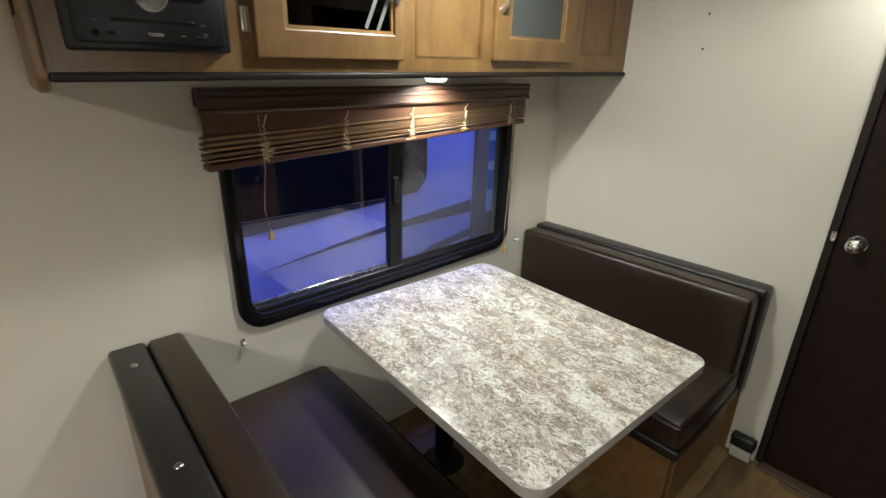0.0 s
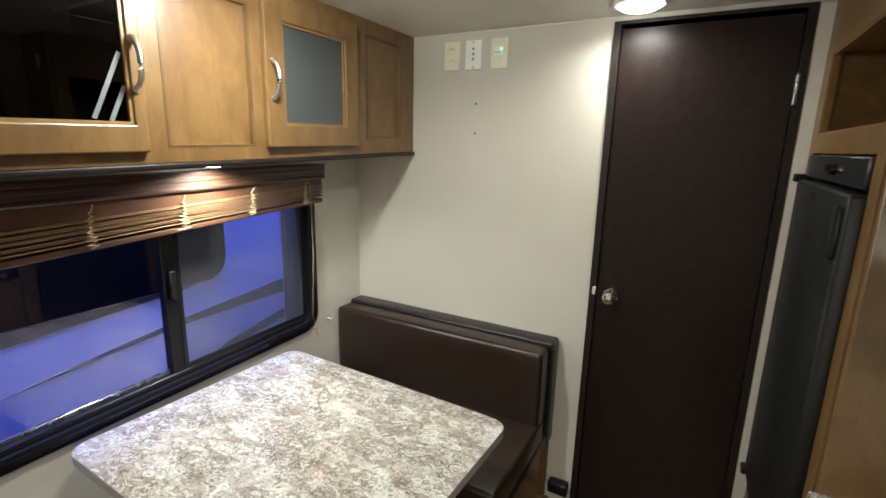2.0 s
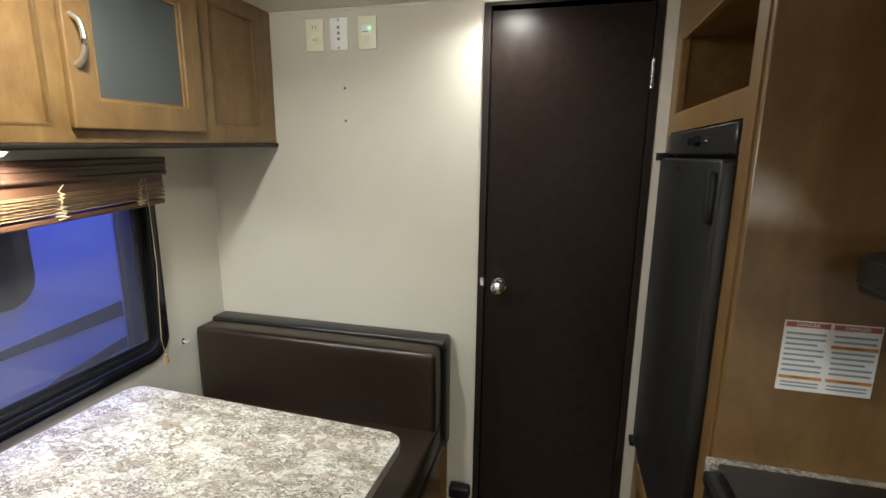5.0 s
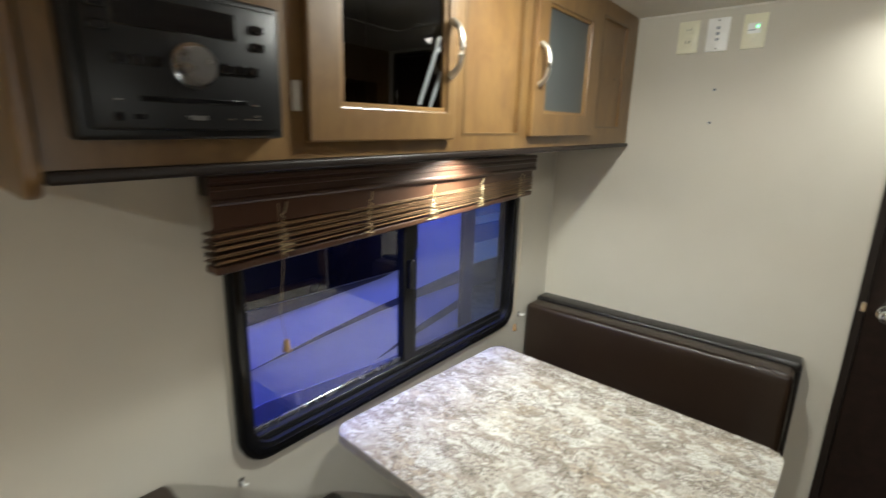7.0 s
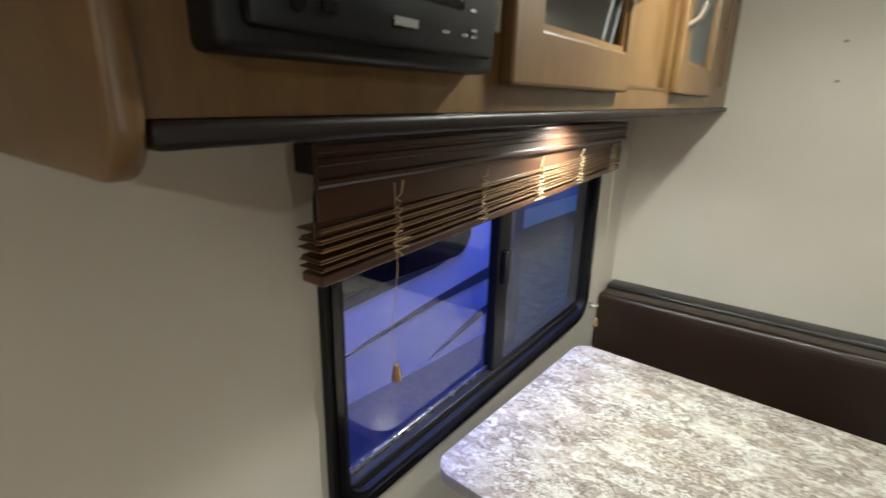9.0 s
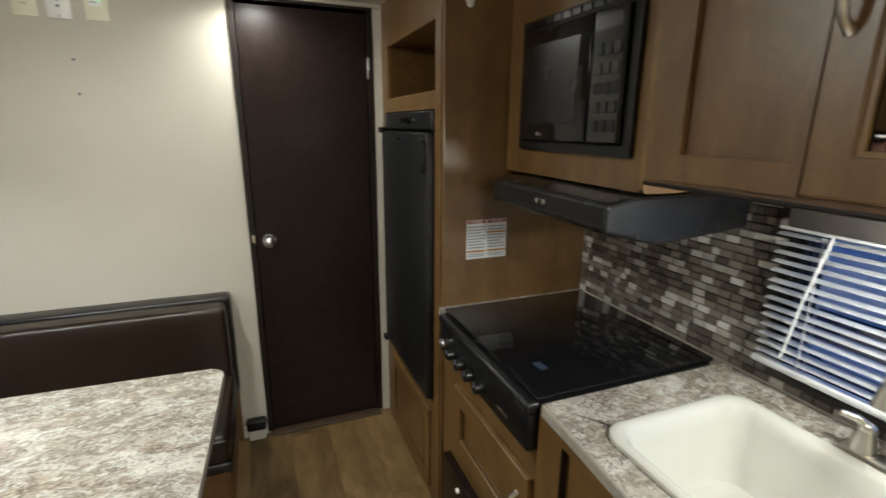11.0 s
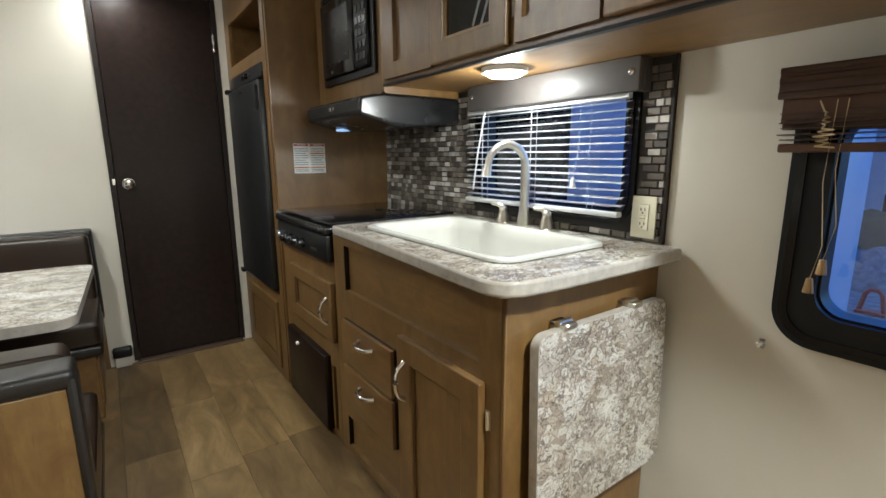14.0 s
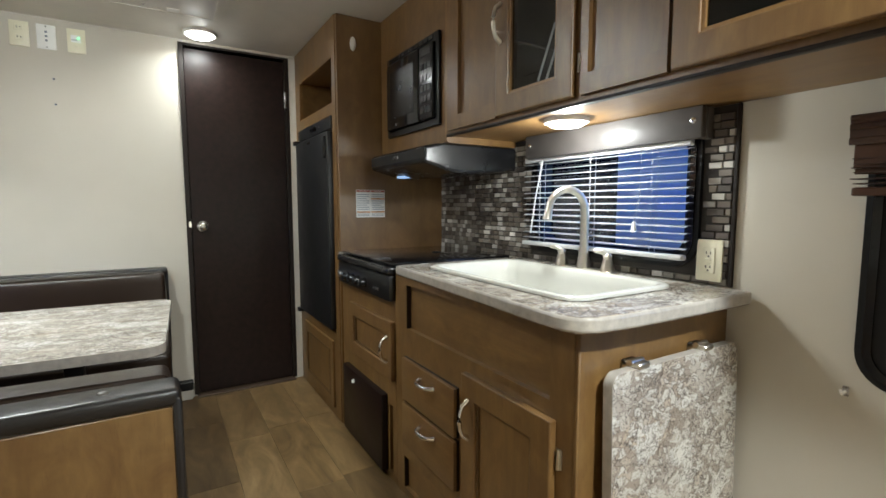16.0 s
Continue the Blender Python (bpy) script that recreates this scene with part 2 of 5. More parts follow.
BLACK_GLOSS = plain("black_enamel", (0.006, 0.006, 0.007), 0.12, bumpy=0.02)
STOVE_GLASS = plain("black_stove_glass", (0.006, 0.006, 0.007), 0.05, bumpy=0.0)
VALANCE_BLACK = plain("dark_valance_vinyl", (0.070, 0.062, 0.058), 0.46, bumpy=0.03)
BLACK_HOOD = plain("black_hood_enamel", (0.012, 0.012, 0.013), 0.26, bumpy=0.02)
FRIDGE = plain("textured_black_steel", (0.011, 0.0115, 0.0125), 0.36, bumpy=0.35)
RUBBER = plain("window_rubber", (0.005, 0.005, 0.0055), 0.45, Specular_IOR_Level=0.3)
CHROME = plain("chrome", (0.80, 0.80, 0.80), 0.10, 1.0, vary=0.03, bumpy=0.0)
NICKEL = plain("brushed_nickel", (0.72, 0.69, 0.62), 0.31, 1.0, vary=0.06, bumpy=0.02)
STEEL = plain("dull_steel", (0.42, 0.42, 0.42), 0.27, 1.0)
WHITE = plain("white_plastic", (0.86, 0.86, 0.84), 0.35, vary=0.03, bumpy=0.03)
IVORY = plain("ivory_plastic", (0.80, 0.77, 0.60), 0.35, vary=0.04, bumpy=0.03)
SINK = plain("biscuit_enamel", (0.56, 0.56, 0.515), 0.16, vary=0.02, bumpy=0.01)
TRIM_WHITE = plain("white_trim_vinyl", (0.64, 0.61, 0.55), 0.5, vary=0.05)
CEILING = plain("ceiling_vinyl", (0.66, 0.63, 0.57), 0.55, vary=0.05, scale=6)
# brighter than the slats: light caught by their edges is put into the colour
BLIND_LIT_EDGE = plain("lit_slat_edge", (0.24, 0.145, 0.075), 0.32, vary=0.16, scale=14)
VALANCE_WOOD = plain("dark_mahogany_valance", (0.050, 0.024, 0.0145), 0.36, vary=0.10, scale=9)
BLIND_WOOD = plain("mahogany_slat", (0.072, 0.032, 0.017), 0.34, vary=0.14, scale=9)
CORD = plain("tan_cord", (0.50, 0.39, 0.23), 0.8)
TASSEL = plain("wooden_tassel", (0.28, 0.17, 0.07), 0.5)
BLIND_WHITE = plain("white_slat", (0.62, 0.63, 0.64), 0.38, vary=0.05, bumpy=0.02)
EDGE_BAND = plain("greige_edge_band", (0.40, 0.37, 0.325), 0.3, vary=0.18, scale=40)
PAPER = plain("printed_paper", (0.75, 0.75, 0.74), 0.6, vary=0.03)
INK = plain("grey_ink", (0.25, 0.28, 0.33), 0.7)
RED_INK = plain("red_ink", (0.36, 0.10, 0.08), 0.7)
ORANGE_INK = plain("orange_ink", (0.55, 0.22, 0.05), 0.7)
DARK = plain("dark_void", (0.012, 0.010, 0.009), 0.8)
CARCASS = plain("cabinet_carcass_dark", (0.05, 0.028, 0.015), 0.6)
GLASS = pane_glass("window_glass", sheen=0.13)
GLASS_DARK = pane_glass("smoked_cabinet_glass", (0.10, 0.10, 0.11))
FROST, _n, _l, _b = mat("frosted_cabinet_glass", 0.32)
_b.inputs["Base Color"].default_value = (0.055, 0.062, 0.062, 1)
bump(_n, _l, _b, noise_tex(_n, _l, coords(_n, _l), 40, 4), 0.06, 0.002)
ETCH = plain("etched_glass_stripe", (0.15, 0.16, 0.165), 0.45, vary=0.08, bumpy=0.0)
MESH = insect_mesh()
GLOW = glow("lamp_lens", (1.0, 0.95, 0.86), 9.0)
GLOW_COOL = glow("hood_lamp_lens", (0.35, 0.6, 1.0), 0.5)
GREEN = glow("green_led", (0.05, 1.0, 0.25), 3.0)
TRAILER_WHITE = plain("trailer_fibreglass", (0.62, 0.63, 0.70), 0.35, vary=0.05, scale=2)
TRAILER_SKIRT = plain("trailer_skirt", (0.16, 0.18, 0.24), 0.4)
DECAL = plain("grey_decal", (0.055, 0.055, 0.065), 0.4)
DECAL_DARK = plain("charcoal_decal", (0.035, 0.035, 0.045), 0.4)
TINTED = plain("tinted_window", (0.004, 0.004, 0.005), 0.25, bumpy=0.0, Specular_IOR_Level=0.12)
GRAVEL = plain("gravel_lot", (0.24, 0.235, 0.23), 0.95, vary=0.4, scale=9)
LEAF = plain("dark_leaf", (0.035, 0.055, 0.03), 0.8, vary=0.5)
BARK = plain("bark", (0.06, 0.045, 0.035), 0.9)
RED = plain("red_plastic", (0.5, 0.03, 0.03), 0.4)
WALL_FAR = plain("pale_shed_cladding", (0.62, 0.63, 0.66), 0.6, vary=0.06, scale=2)
SHUTTER = plain("blue_awning_cloth", (0.08, 0.20, 0.45), 0.6)

# ---- building helpers ----
BASE = {}


def box(bm, x0, x1, y0, y1, z0, z1, bevel=0.0, segs=2):
    """A box, its edges rounded by bevel."""
    vs = [bm.verts.new((x, y, z)) for x in (x0, x1) for y in (y0, y1) for z in (z0, z1)]
    fs = [bm.faces.new([vs[i] for i in q]) for q in ((0, 1, 3, 2), (4, 6, 7, 5), (0, 4, 5, 1), (2, 3, 7, 6), (0, 2, 6, 4), (1, 5, 7, 3))]
    if bevel:
        es = list({e for f in fs for e in f.edges})
        bmesh.ops.bevel(bm, geom=es, offset=bevel, segments=segs, profile=0.5, affect="EDGES")
    return bm


def boxes(*rows, bevel=0.0, segs=1):
    bm = bmesh.new()
    for r in rows:
        box(bm, *r, bevel, segs)
    return bm


def cyl(bm, a, b, r0, r1=None, n=16):
    """A capped cone from a to b."""
    a, b = Vector(a), Vector(b)
    m = Matrix.Translation((a + b) / 2) @ (b - a).to_track_quat("Z", "Y").to_matrix().to_4x4()
    bmesh.ops.create_cone(bm, cap_ends=True, segments=n, radius1=r0, radius2=r0 if r1 is None else r1, depth=(b - a).length, matrix=m)
    return bm


def ball(bm, c, r, sx=1, sy=1, sz=1, n=12):
    m = Matrix.Translation(c) @ Matrix.Diagonal((sx, sy, sz, 1))
    bmesh.ops.create_uvsphere(bm, u_segments=n * 2, v_segments=n, radius=r, matrix=m)
    return bm


def tube(points, r, n=8):
    """A round bar along points."""
    bm = bmesh.new()
    pts = [Vector(p) for p in points]
    rings = []
    for i, p in enumerate(pts):
        d = (pts[min(i + 1, len(pts) - 1)] - pts[max(i - 1, 0)]).normalized()
        q = d.to_track_quat("Z", "Y")
        rad = r[i] if isinstance(r, (list, tuple)) else r
        rings.append([bm.verts.new(p + q @ Vector((rad * math.cos(2 * math.pi * k / n), rad * math.sin(2 * math.pi * k / n), 0))) for k in range(n)])
    for a, b in zip(rings, rings[1:]):
        for k in range(n):
            bm.faces.new((a[k], a[(k + 1) % n], b[(k + 1) % n], b[k]))
    bm.faces.new(rings[0][::-1])
    bm.faces.new(rings[-1])
    return bm


def round_rect(u0, u1, v0, v1, r, seg=8):
    pts = []
    for cu, cv, a in ((u1 - r, v1 - r, 0), (u0 + r, v1 - r, 90), (u0 + r, v0 + r, 180), (u1 - r, v0 + r, 270)):
        for k in range(seg + 1):
            t = radians(a + 90 * k / seg)
            pts.append((cu + r * math.cos(t), cv + r * math.sin(t)))
    return pts


def sheet(outer, holes, place, thick):
    """A plate of the outline outer with holes; place(u, v, w) gives the point, w runs through its thickness."""
    bm = bmesh.new()
    edges = []
    for loop in (outer, *holes):
        vs = [bm.verts.new(place(u, v, 0)) for u, v in loop]
        edges += [bm.edges.new((vs[i], vs[(i + 1) % len(vs)])) for i in range(len(vs))]
    bmesh.ops.triangle_fill(bm, use_beauty=True, use_dissolve=False, edges=edges)
    faces = list(bm.faces)
    got = bmesh.ops.extrude_face_region(bm, geom=faces)
    shift = Vector(place(0, 0, thick)) - Vector(place(0, 0, 0))
    bmesh.ops.translate(bm, vec=shift, verts=[v for v in got["geom"] if isinstance(v, bmesh.types.BMVert)])
    bmesh.ops.recalc_face_normals(bm, faces=bm.faces)
    return bm


def on_y(y, way):
    return lambda u, v, w: (u, y + way * w, v)


def on_x(x, way):
    return lambda u, v, w: (x + way * w, u, v)


def on_z(z):
    return lambda u, v, w: (u, v, z + w)


def link(name, bm, material, smooth=False):
    me = bpy.data.meshes.new(name)
    if len(bm.faces) > 1:
        bmesh.ops.recalc_face_normals(bm, faces=bm.faces)
    bm.to_mesh(me)
    bm.free()
    me.materials.append(material)
    if smooth:
        me.shade_smooth()
        me.set_sharp_from_angle(angle=radians(40))
    return new(name, me)


def thing(name, place, label, category, group="", kind=""):
    """An Empty at a thing's base, under which its parts go."""
    ob = new(name)
    ob.empty_display_size = 0.05
    ob.location = place
    BASE[ob.name] = Vector(place)
    return tagged(ob, label, category, group, kind)


def part(name, bm, material, parent, label="", smooth=True):
    ob = link(name, bm, material, smooth)
    ob.parent = parent
    ob.matrix_parent_inverse = Matrix.Translation(-BASE.get(parent.name, Vector()))
    if label:
        ob["label"] = label
    return ob


def edge_banded(ob):
    """Gives a board's upright rim its plain edge band."""
    ob.data.materials.append(EDGE_BAND)
    flat = max(range(3), key=lambda k: sum(abs(q.normal[k]) * q.area for q in ob.data.polygons))
    for q in ob.data.polygons:
        if abs(q.normal[flat]) < 0.5:
            q.material_index = 1
    return ob


def single(name, bm, material, label, category, group="", kind="", smooth=True):
    return tagged(link(name, bm, material, smooth), label, category, group, kind)


def structure(name, bm, material, label="", smooth=False):
    return tagged(link(name, bm, material, smooth), label, "", "", "structure")

# ---- the shell ----
YW, YK, XD, XB = 1.19, -1.2, 2.0, -2.6
WIN1 = (0.378, 1.668, 0.690, 1.425)
SLOPE = 0.021  # the dinette wall's fittings rise a little towards the bathroom
WIN2 = (-0.240, 0.474, 0.925, 1.36)
WIN3 = (-1.55, -0.610, 0.705, 1.28)


def inset(w, d):
    return (w[0] + d, w[1] - d, w[2] + d, w[3] - d)


def rect(u0, u1, v0, v1):
    return [(u0, v0), (u1, v0), (u1, v1), (u0, v1)]


floor = structure("floor", boxes((XB, XD, YK, YW, -0.06, -0.004)), GROUT, "wood-look vinyl plank floor")
structure("ceiling", boxes((XB, XD, YK, YW, CEIL, CEIL + 0.05)), CEILING, "off-white vinyl ceiling")
structure("wall_dinette", sheet(rect(XB, XD + 0.05, -0.06, CEIL + 0.05), [[(u, v + SLOPE * (u - 1.0)) for u, v in round_rect(*inset(WIN1, 0.02), 0.07)]], on_y(YW, 1), 0.05), WALL, "beige textured wallpaper wall")
wall_galley = structure("wall_galley", sheet(rect(XB, XD + 0.05, -0.06, CEIL + 0.05), [round_rect(*inset(WIN2, 0.02), 0.07), round_rect(*inset(WIN3, 0.02), 0.07)], on_y(YK, -1), 0.05), WALL, "beige textured wallpaper wall")
DOOR = (-0.556, 0.002, 0.0, 1.985)
structure("wall_bath", sheet([(YK, -0.06), (DOOR[0], -0.06), (DOOR[0], DOOR[3]), (DOOR[1], DOOR[3]), (DOOR[1], -0.06), (YW, -0.06), (YW, CEIL + 0.05), (YK, CEIL + 0.05)], [], on_x(XD, 1), 0.05), WALL, "beige textured wallpaper partition wall")
structure("wall_bed_end", boxes((XB - 0.05, XB, YK - 0.05, YW + 0.05, -0.06, CEIL + 0.05)), WALL, "plain beige end wall")
structure("trim", boxes((XD - 0.005, XD, 0.012, YW, CEIL - 0.006, CEIL), bevel=0.001), CEILING, "pale vinyl ceiling trim")
structure("trim_corner", boxes((XD - 0.004, XD, YW - 0.004, YW, 0.0, CEIL), bevel=0.001), TRIM_WHITE)
structure("trim_door_side", boxes((XD - 0.010, XD, -0.620, DOOR[0] - 0.012, 0.0, CEIL - 0.021), bevel=0.003), TRIM_WHITE, "white vinyl strip beside the door")
structure("baseboard", boxes((XD - 0.012, XD, 0.02, 0.14, 0.0, 0.06), bevel=0.002), TRIM_WHITE)
structure("door_threshold", boxes((XD - 0.045, XD + 0.04, DOOR[0], DOOR[1], -0.004, 0.010), bevel=0.004), CARCASS)

structure("wall_bath_far", boxes((XD + 0.75, XD + 0.79, YK, YW, -0.06, CEIL + 0.05), (XD + 0.05, XD + 0.75, YK, YW, CEIL, CEIL + 0.05), (XD + 0.05, XD + 0.75, YK - 0.05, YK, -0.06, CEIL + 0.05), (XD + 0.05, XD + 0.75, YW, YW + 0.05, -0.06, CEIL + 0.05), (XD + 0.05, XD + 0.75, YK, YW, -0.06, 0.0)), WALL, "plain walls of the dark bathroom behind the door")

# bathroom door
door = thing("door_1", (XD, -0.277, 0.0), "dark espresso laminate bathroom door, closed", "door", kind="structure")
part("door_leaf", boxes((XD + 0.004, XD + 0.034, DOOR[0] + 0.014, DOOR[1] - 0.012, 0.014, DOOR[3] - 0.012), bevel=0.002), ESPRESSO, door)
part("door_frame", boxes((XD - 0.012, XD + 0.05, DOOR[1] - 0.010, DOOR[1] + 0.014, 0.012, DOOR[3]), (XD - 0.012, XD + 0.05, DOOR[0] - 0.012, DOOR[0] + 0.012, 0.012, DOOR[3]),
     (XD - 0.012, XD + 0.05, DOOR[0] - 0.012, DOOR[1] + 0.014, DOOR[3], DOOR[3] + 0.012)), ESPRESSO_TRIM, door, smooth=False)
bm = bmesh.new()
cyl(bm, (XD + 0.004, -0.066, 0.99), (XD - 0.006, -0.066, 0.99), 0.031, 0.029, 24)
cyl(bm, (XD - 0.004, -0.066, 0.99), (XD - 0.034, -0.066, 0.99), 0.011, 0.013, 16)
ball(bm, (XD - 0.046, -0.066, 0.99), 0.0265, 0.82, 1, 1)
part("door_knob", bm, CHROME, door, "polished chrome knob")
part("latch_plate", boxes((XD - 0.016, XD - 0.006, -0.010, 0.006, 0.985, 1.02), bevel=0.002), CHROME, door)
for hz in (1.749, 0.28):
    bm = boxes((XD - 0.008, XD + 0.004, -0.556, -0.541, hz - 0.047, hz + 0.047), bevel=0.002)
    cyl(bm, (XD - 0.010, -0.546, hz - 0.047), (XD - 0.010, -0.546, hz + 0.047), 0.006, n=10)
    part("hinge", bm, STEEL if hz > 1 else ESPRESSO_TRIM, door)


# ---- windows ----
def pane_face(x0, x1, z0, z1, y, facing):
    """One sheet of glass that looks towards facing (+1 or -1 along y)."""
    bm = bmesh.new()
    f = bm.faces.new([bm.verts.new(p) for p in ((x0, y, z0), (x1, y, z0), (x1, y, z1), (x0, y, z1))])
    if f.normal.y * facing < 0 or (f.normal_update() or f.normal.y * facing < 0):
        f.normal_flip()
    return bm


def lean(ob, slope=SLOPE, top=None):
    """Tips a thing's parts along x about x = 1; towards top, where there is one, the tip fades out."""
    for child in ob.children_recursive:
        for v in child.data.vertices:
            f = 1.0 if top is None else min(1.0, (top - v.co.z) / (top - 1.48))
            v.co.z += slope * (v.co.x - 1.0) * f


def rv_window(name, w, y, way, mullion=None, label="", band=0.042):
    """A rounded window in a rubber-black frame; way: +1 where outdoors is towards +y."""
    ob = thing(name, ((w[0] + w[1]) / 2, y, w[2]), label, "window", kind="structure")
    part("window_frame", sheet(round_rect(*w, 0.085), [round_rect(*inset(w, band), 0.055)], on_y(y - way * 0.016, way), 0.016), RUBBER, ob, "black rounded window frame")
    part("frame_lip", sheet(round_rect(*inset(w, 0.021), 0.07), [round_rect(*inset(w, band + 0.005), 0.05)], on_y(y, way), 0.055), RUBBER, ob)
    part("inner_bead", sheet(round_rect(*inset(w, 0.014), 0.073), [round_rect(*inset(w, 0.030), 0.062)], on_y(y - way * 0.021, way), 0.006), BLACK_GLOSS, ob)
    i = inset(w, band + 0.004)
    if mullion:
        part("mullion", boxes((mullion - 0.026, mullion + 0.022, min(y + way * 0.006, y + way * 0.04), max(y + way * 0.006, y + way * 0.04), i[2], i[3]), bevel=0.004), RUBBER, ob)
        part("latch", boxes((mullion - 0.013, mullion + 0.011, y - way * 0.012, y + way * 0.01, 1.02, 1.12), bevel=0.004), BLACK, ob, "black plastic sash latch")
        part("sill_track", boxes((i[0], i[1], min(y + way * 0.002, y + way * 0.05), max(y + way * 0.002, y + way * 0.05), i[2], i[2] + 0.016), bevel=0.003), BLACK, ob)
        part("sash_rail", boxes((i[0] + 0.002, mullion - 0.026, y + way * 0.022, y + way * 0.032, i[2] + 0.016, i[2] + 0.03), bevel=0.002), STEEL, ob)
        part("screen_frame", sheet(rect(mullion + 0.022, i[1] - 0.002, i[2] + 0.017, i[3]), [rect(mullion + 0.036, i[1] - 0.022, i[2] + 0.033, i[3] - 0.02)], on_y(y + way * 0.008, way), 0.008), BLACK, ob, smooth=False)
        part("insect_screen", pane_face(mullion + 0.03, i[1] - 0.016, i[2] + 0.028, i[3] - 0.016, y + way * 0.012, -way), MESH, ob, "grey insect screen", smooth=False).visible_shadow = False
    for a, b in ([(i[0], mullion), (mullion, i[1])] if mullion else [(i[0], i[1])]):
        p = part("pane", pane_face(a - 0.01, b + 0.01, i[2] - 0.01, i[3] + 0.01, y + way * (0.027 if a == i[0] else 0.036), -way), GLASS, ob, smooth=False)
        p.visible_shadow = False
    return ob


win1 = rv_window("window_1", WIN1, YW, 1, 1.010, "black-framed sliding window above the dinette")
for k in range(11):
    bx = 0.48 + k * 0.108
    part("frame_screw", cyl(bmesh.new(), (bx, YW - 0.015, 0.706), (bx, YW - 0.0205, 0.706), 0.005, 0.004, 8), STEEL, win1)
lean(win1)
rv_window("window_2", WIN2, YK, -1, None, "black-framed window above the sink")
win3 = rv_window("window_3", WIN3, YK, -1, None, "black-framed window at the bed end", 0.076)
for k in range(5):
    part("frame_screw", cyl(bmesh.new(), (-0.628, YK + 0.0155, 0.80 + k * 0.11), (-0.628, YK + 0.021, 0.80 + k * 0.11), 0.005, 0.004, 8), STEEL, win3)


# ---- cabinet pieces, all facing along y ----
def slab(x0, x1, z0, z1, y, out, t, bevel=0.003):
    """A panel whose back is at y, standing out by t towards out (+1 or -1)."""
    return boxes((x0, x1, min(y, y + out * t), max(y, y + out * t), z0, z1), bevel=bevel, segs=2)


def pull(parent, x, z, y, out, length=0.115, level=False, material=None):
    """A bowed bar handle."""
    pts = []
    for k in range(9):
        a = -1 + k / 4
        off = 0.030 * (1 - a * a) ** 0.5 if abs(a) < 1 else 0.0
        u = a * length / 2
        pts.append((x + u, y + out * off, z) if level else (x, y + out * off, z + u))
    rads = [0.0085, 0.0068, 0.0064, 0.0068, 0.007, 0.0068, 0.0064, 0.0068, 0.0085]
    return part("handle", tube(pts, rads, 10), material or NICKEL, parent, "bowed brushed nickel handle")


def shaker(name, parent, x0, x1, z0, z1, y, out, stile=0.055, t=0.019, glass=None, label="", stiles=None):
    """A framed cabinet door with a sunk panel or a glass pane; stiles: widths at low and high x, where they differ."""
    sl, sr = stiles or (stile, stile)
    d = part(name, sheet(rect(x0, x1, z0, z1), [rect(x0 + sl, x1 - sr, z0 + stile, z1 - stile)], on_y(y, out), t), MAPLE_V, parent, label, smooth=False)
    bev = d.modifiers.new("soft edge", "BEVEL")
    bev.width, bev.segments, bev.limit_method, bev.angle_limit = 0.004, 2, "ANGLE", radians(50)
    a, b, c, e = x0 + sl, x1 - sr, z0 + stile, z1 - stile
    part("bead", sheet(rect(a - 0.001, b + 0.001, c - 0.001, e + 0.001), [rect(a + 0.008, b - 0.008, c + 0.008, e - 0.008)], on_y(y + out * 0.004, out), 0.009), GLAZE_SHADE if not glass else BIRCH, d, smooth=False)
    if glass:
        part("glass_pane", pane_face(a, b, c, e, y + out * 0.006, out), glass, d, smooth=False)
    else:
        part("panel", slab(a - 0.002, b + 0.002, c - 0.002, e + 0.002, y + out * 0.002, out, 0.005, 0), MAPLE_V, d, smooth=False)
    return d


def etched_stripes(door, x0, x1, z0, stile, y, out, rail=None):
    """A slanting pair of etched stripes in the lower corner of a smoked pane."""
    s = 1 if out < 0 else -1
    gx, gz = (x1 - stile if s > 0 else x0 + stile), z0 + (rail or stile)
    for a, b, c, d in ((0.081, 0.012, 0.014, 0.158), (0.046, 0.008, 0.010, 0.086)):
        p, q = Vector((gx - s * a, gz + b)), Vector((gx - s * c, gz + d))
        n = (q - p).normalized() * 0.005
        side = Vector((-n.y, n.x))
        part("etched_stripe", sheet([tuple(p - side), tuple(p + side), tuple(q + side), tuple(q - side)], [], on_y(y, out), 0.0006), ETCH, door, "pale etched stripe", smooth=False)


def hinges(parent, x, zs, y, out):
    for z in zs:
        bm = slab(x - 0.009, x + 0.009, z - 0.024, z + 0.024, y, out, 0.003, 0.001)
        cyl(bm, (x, y + out * 0.004, z - 0.024), (x, y + out * 0.004, z + 0.024), 0.0045, n=8)
        part("hinge", bm, NICKEL, parent)


# ---- dinette overhead cabinet ----
CF = 0.868


def panel_end():
    """The cabinet's end board, its lower front corner rounded."""
    pts = [(YW, 1.462), (YW, CEIL), (CF - 0.010, CEIL)]
    for k in range(7):
        a = radians(180 + 15 * k)
        pts.append((CF + 0.022 + 0.032 * math.cos(a), 1.494 + 0.032 * math.sin(a)))
    bm = sheet(pts, [], on_x(0.010, 1), 0.020)
    es = [e for e in bm.edges if len(e.link_faces) == 2 and e.calc_face_angle() > 1.0 and abs(e.verts[0].co.x - e.verts[1].co.x) < 0.001]
    bmesh.ops.bevel(bm, geom=es, offset=0.006, segments=3, profile=0.5, affect="EDGES")
    return bm


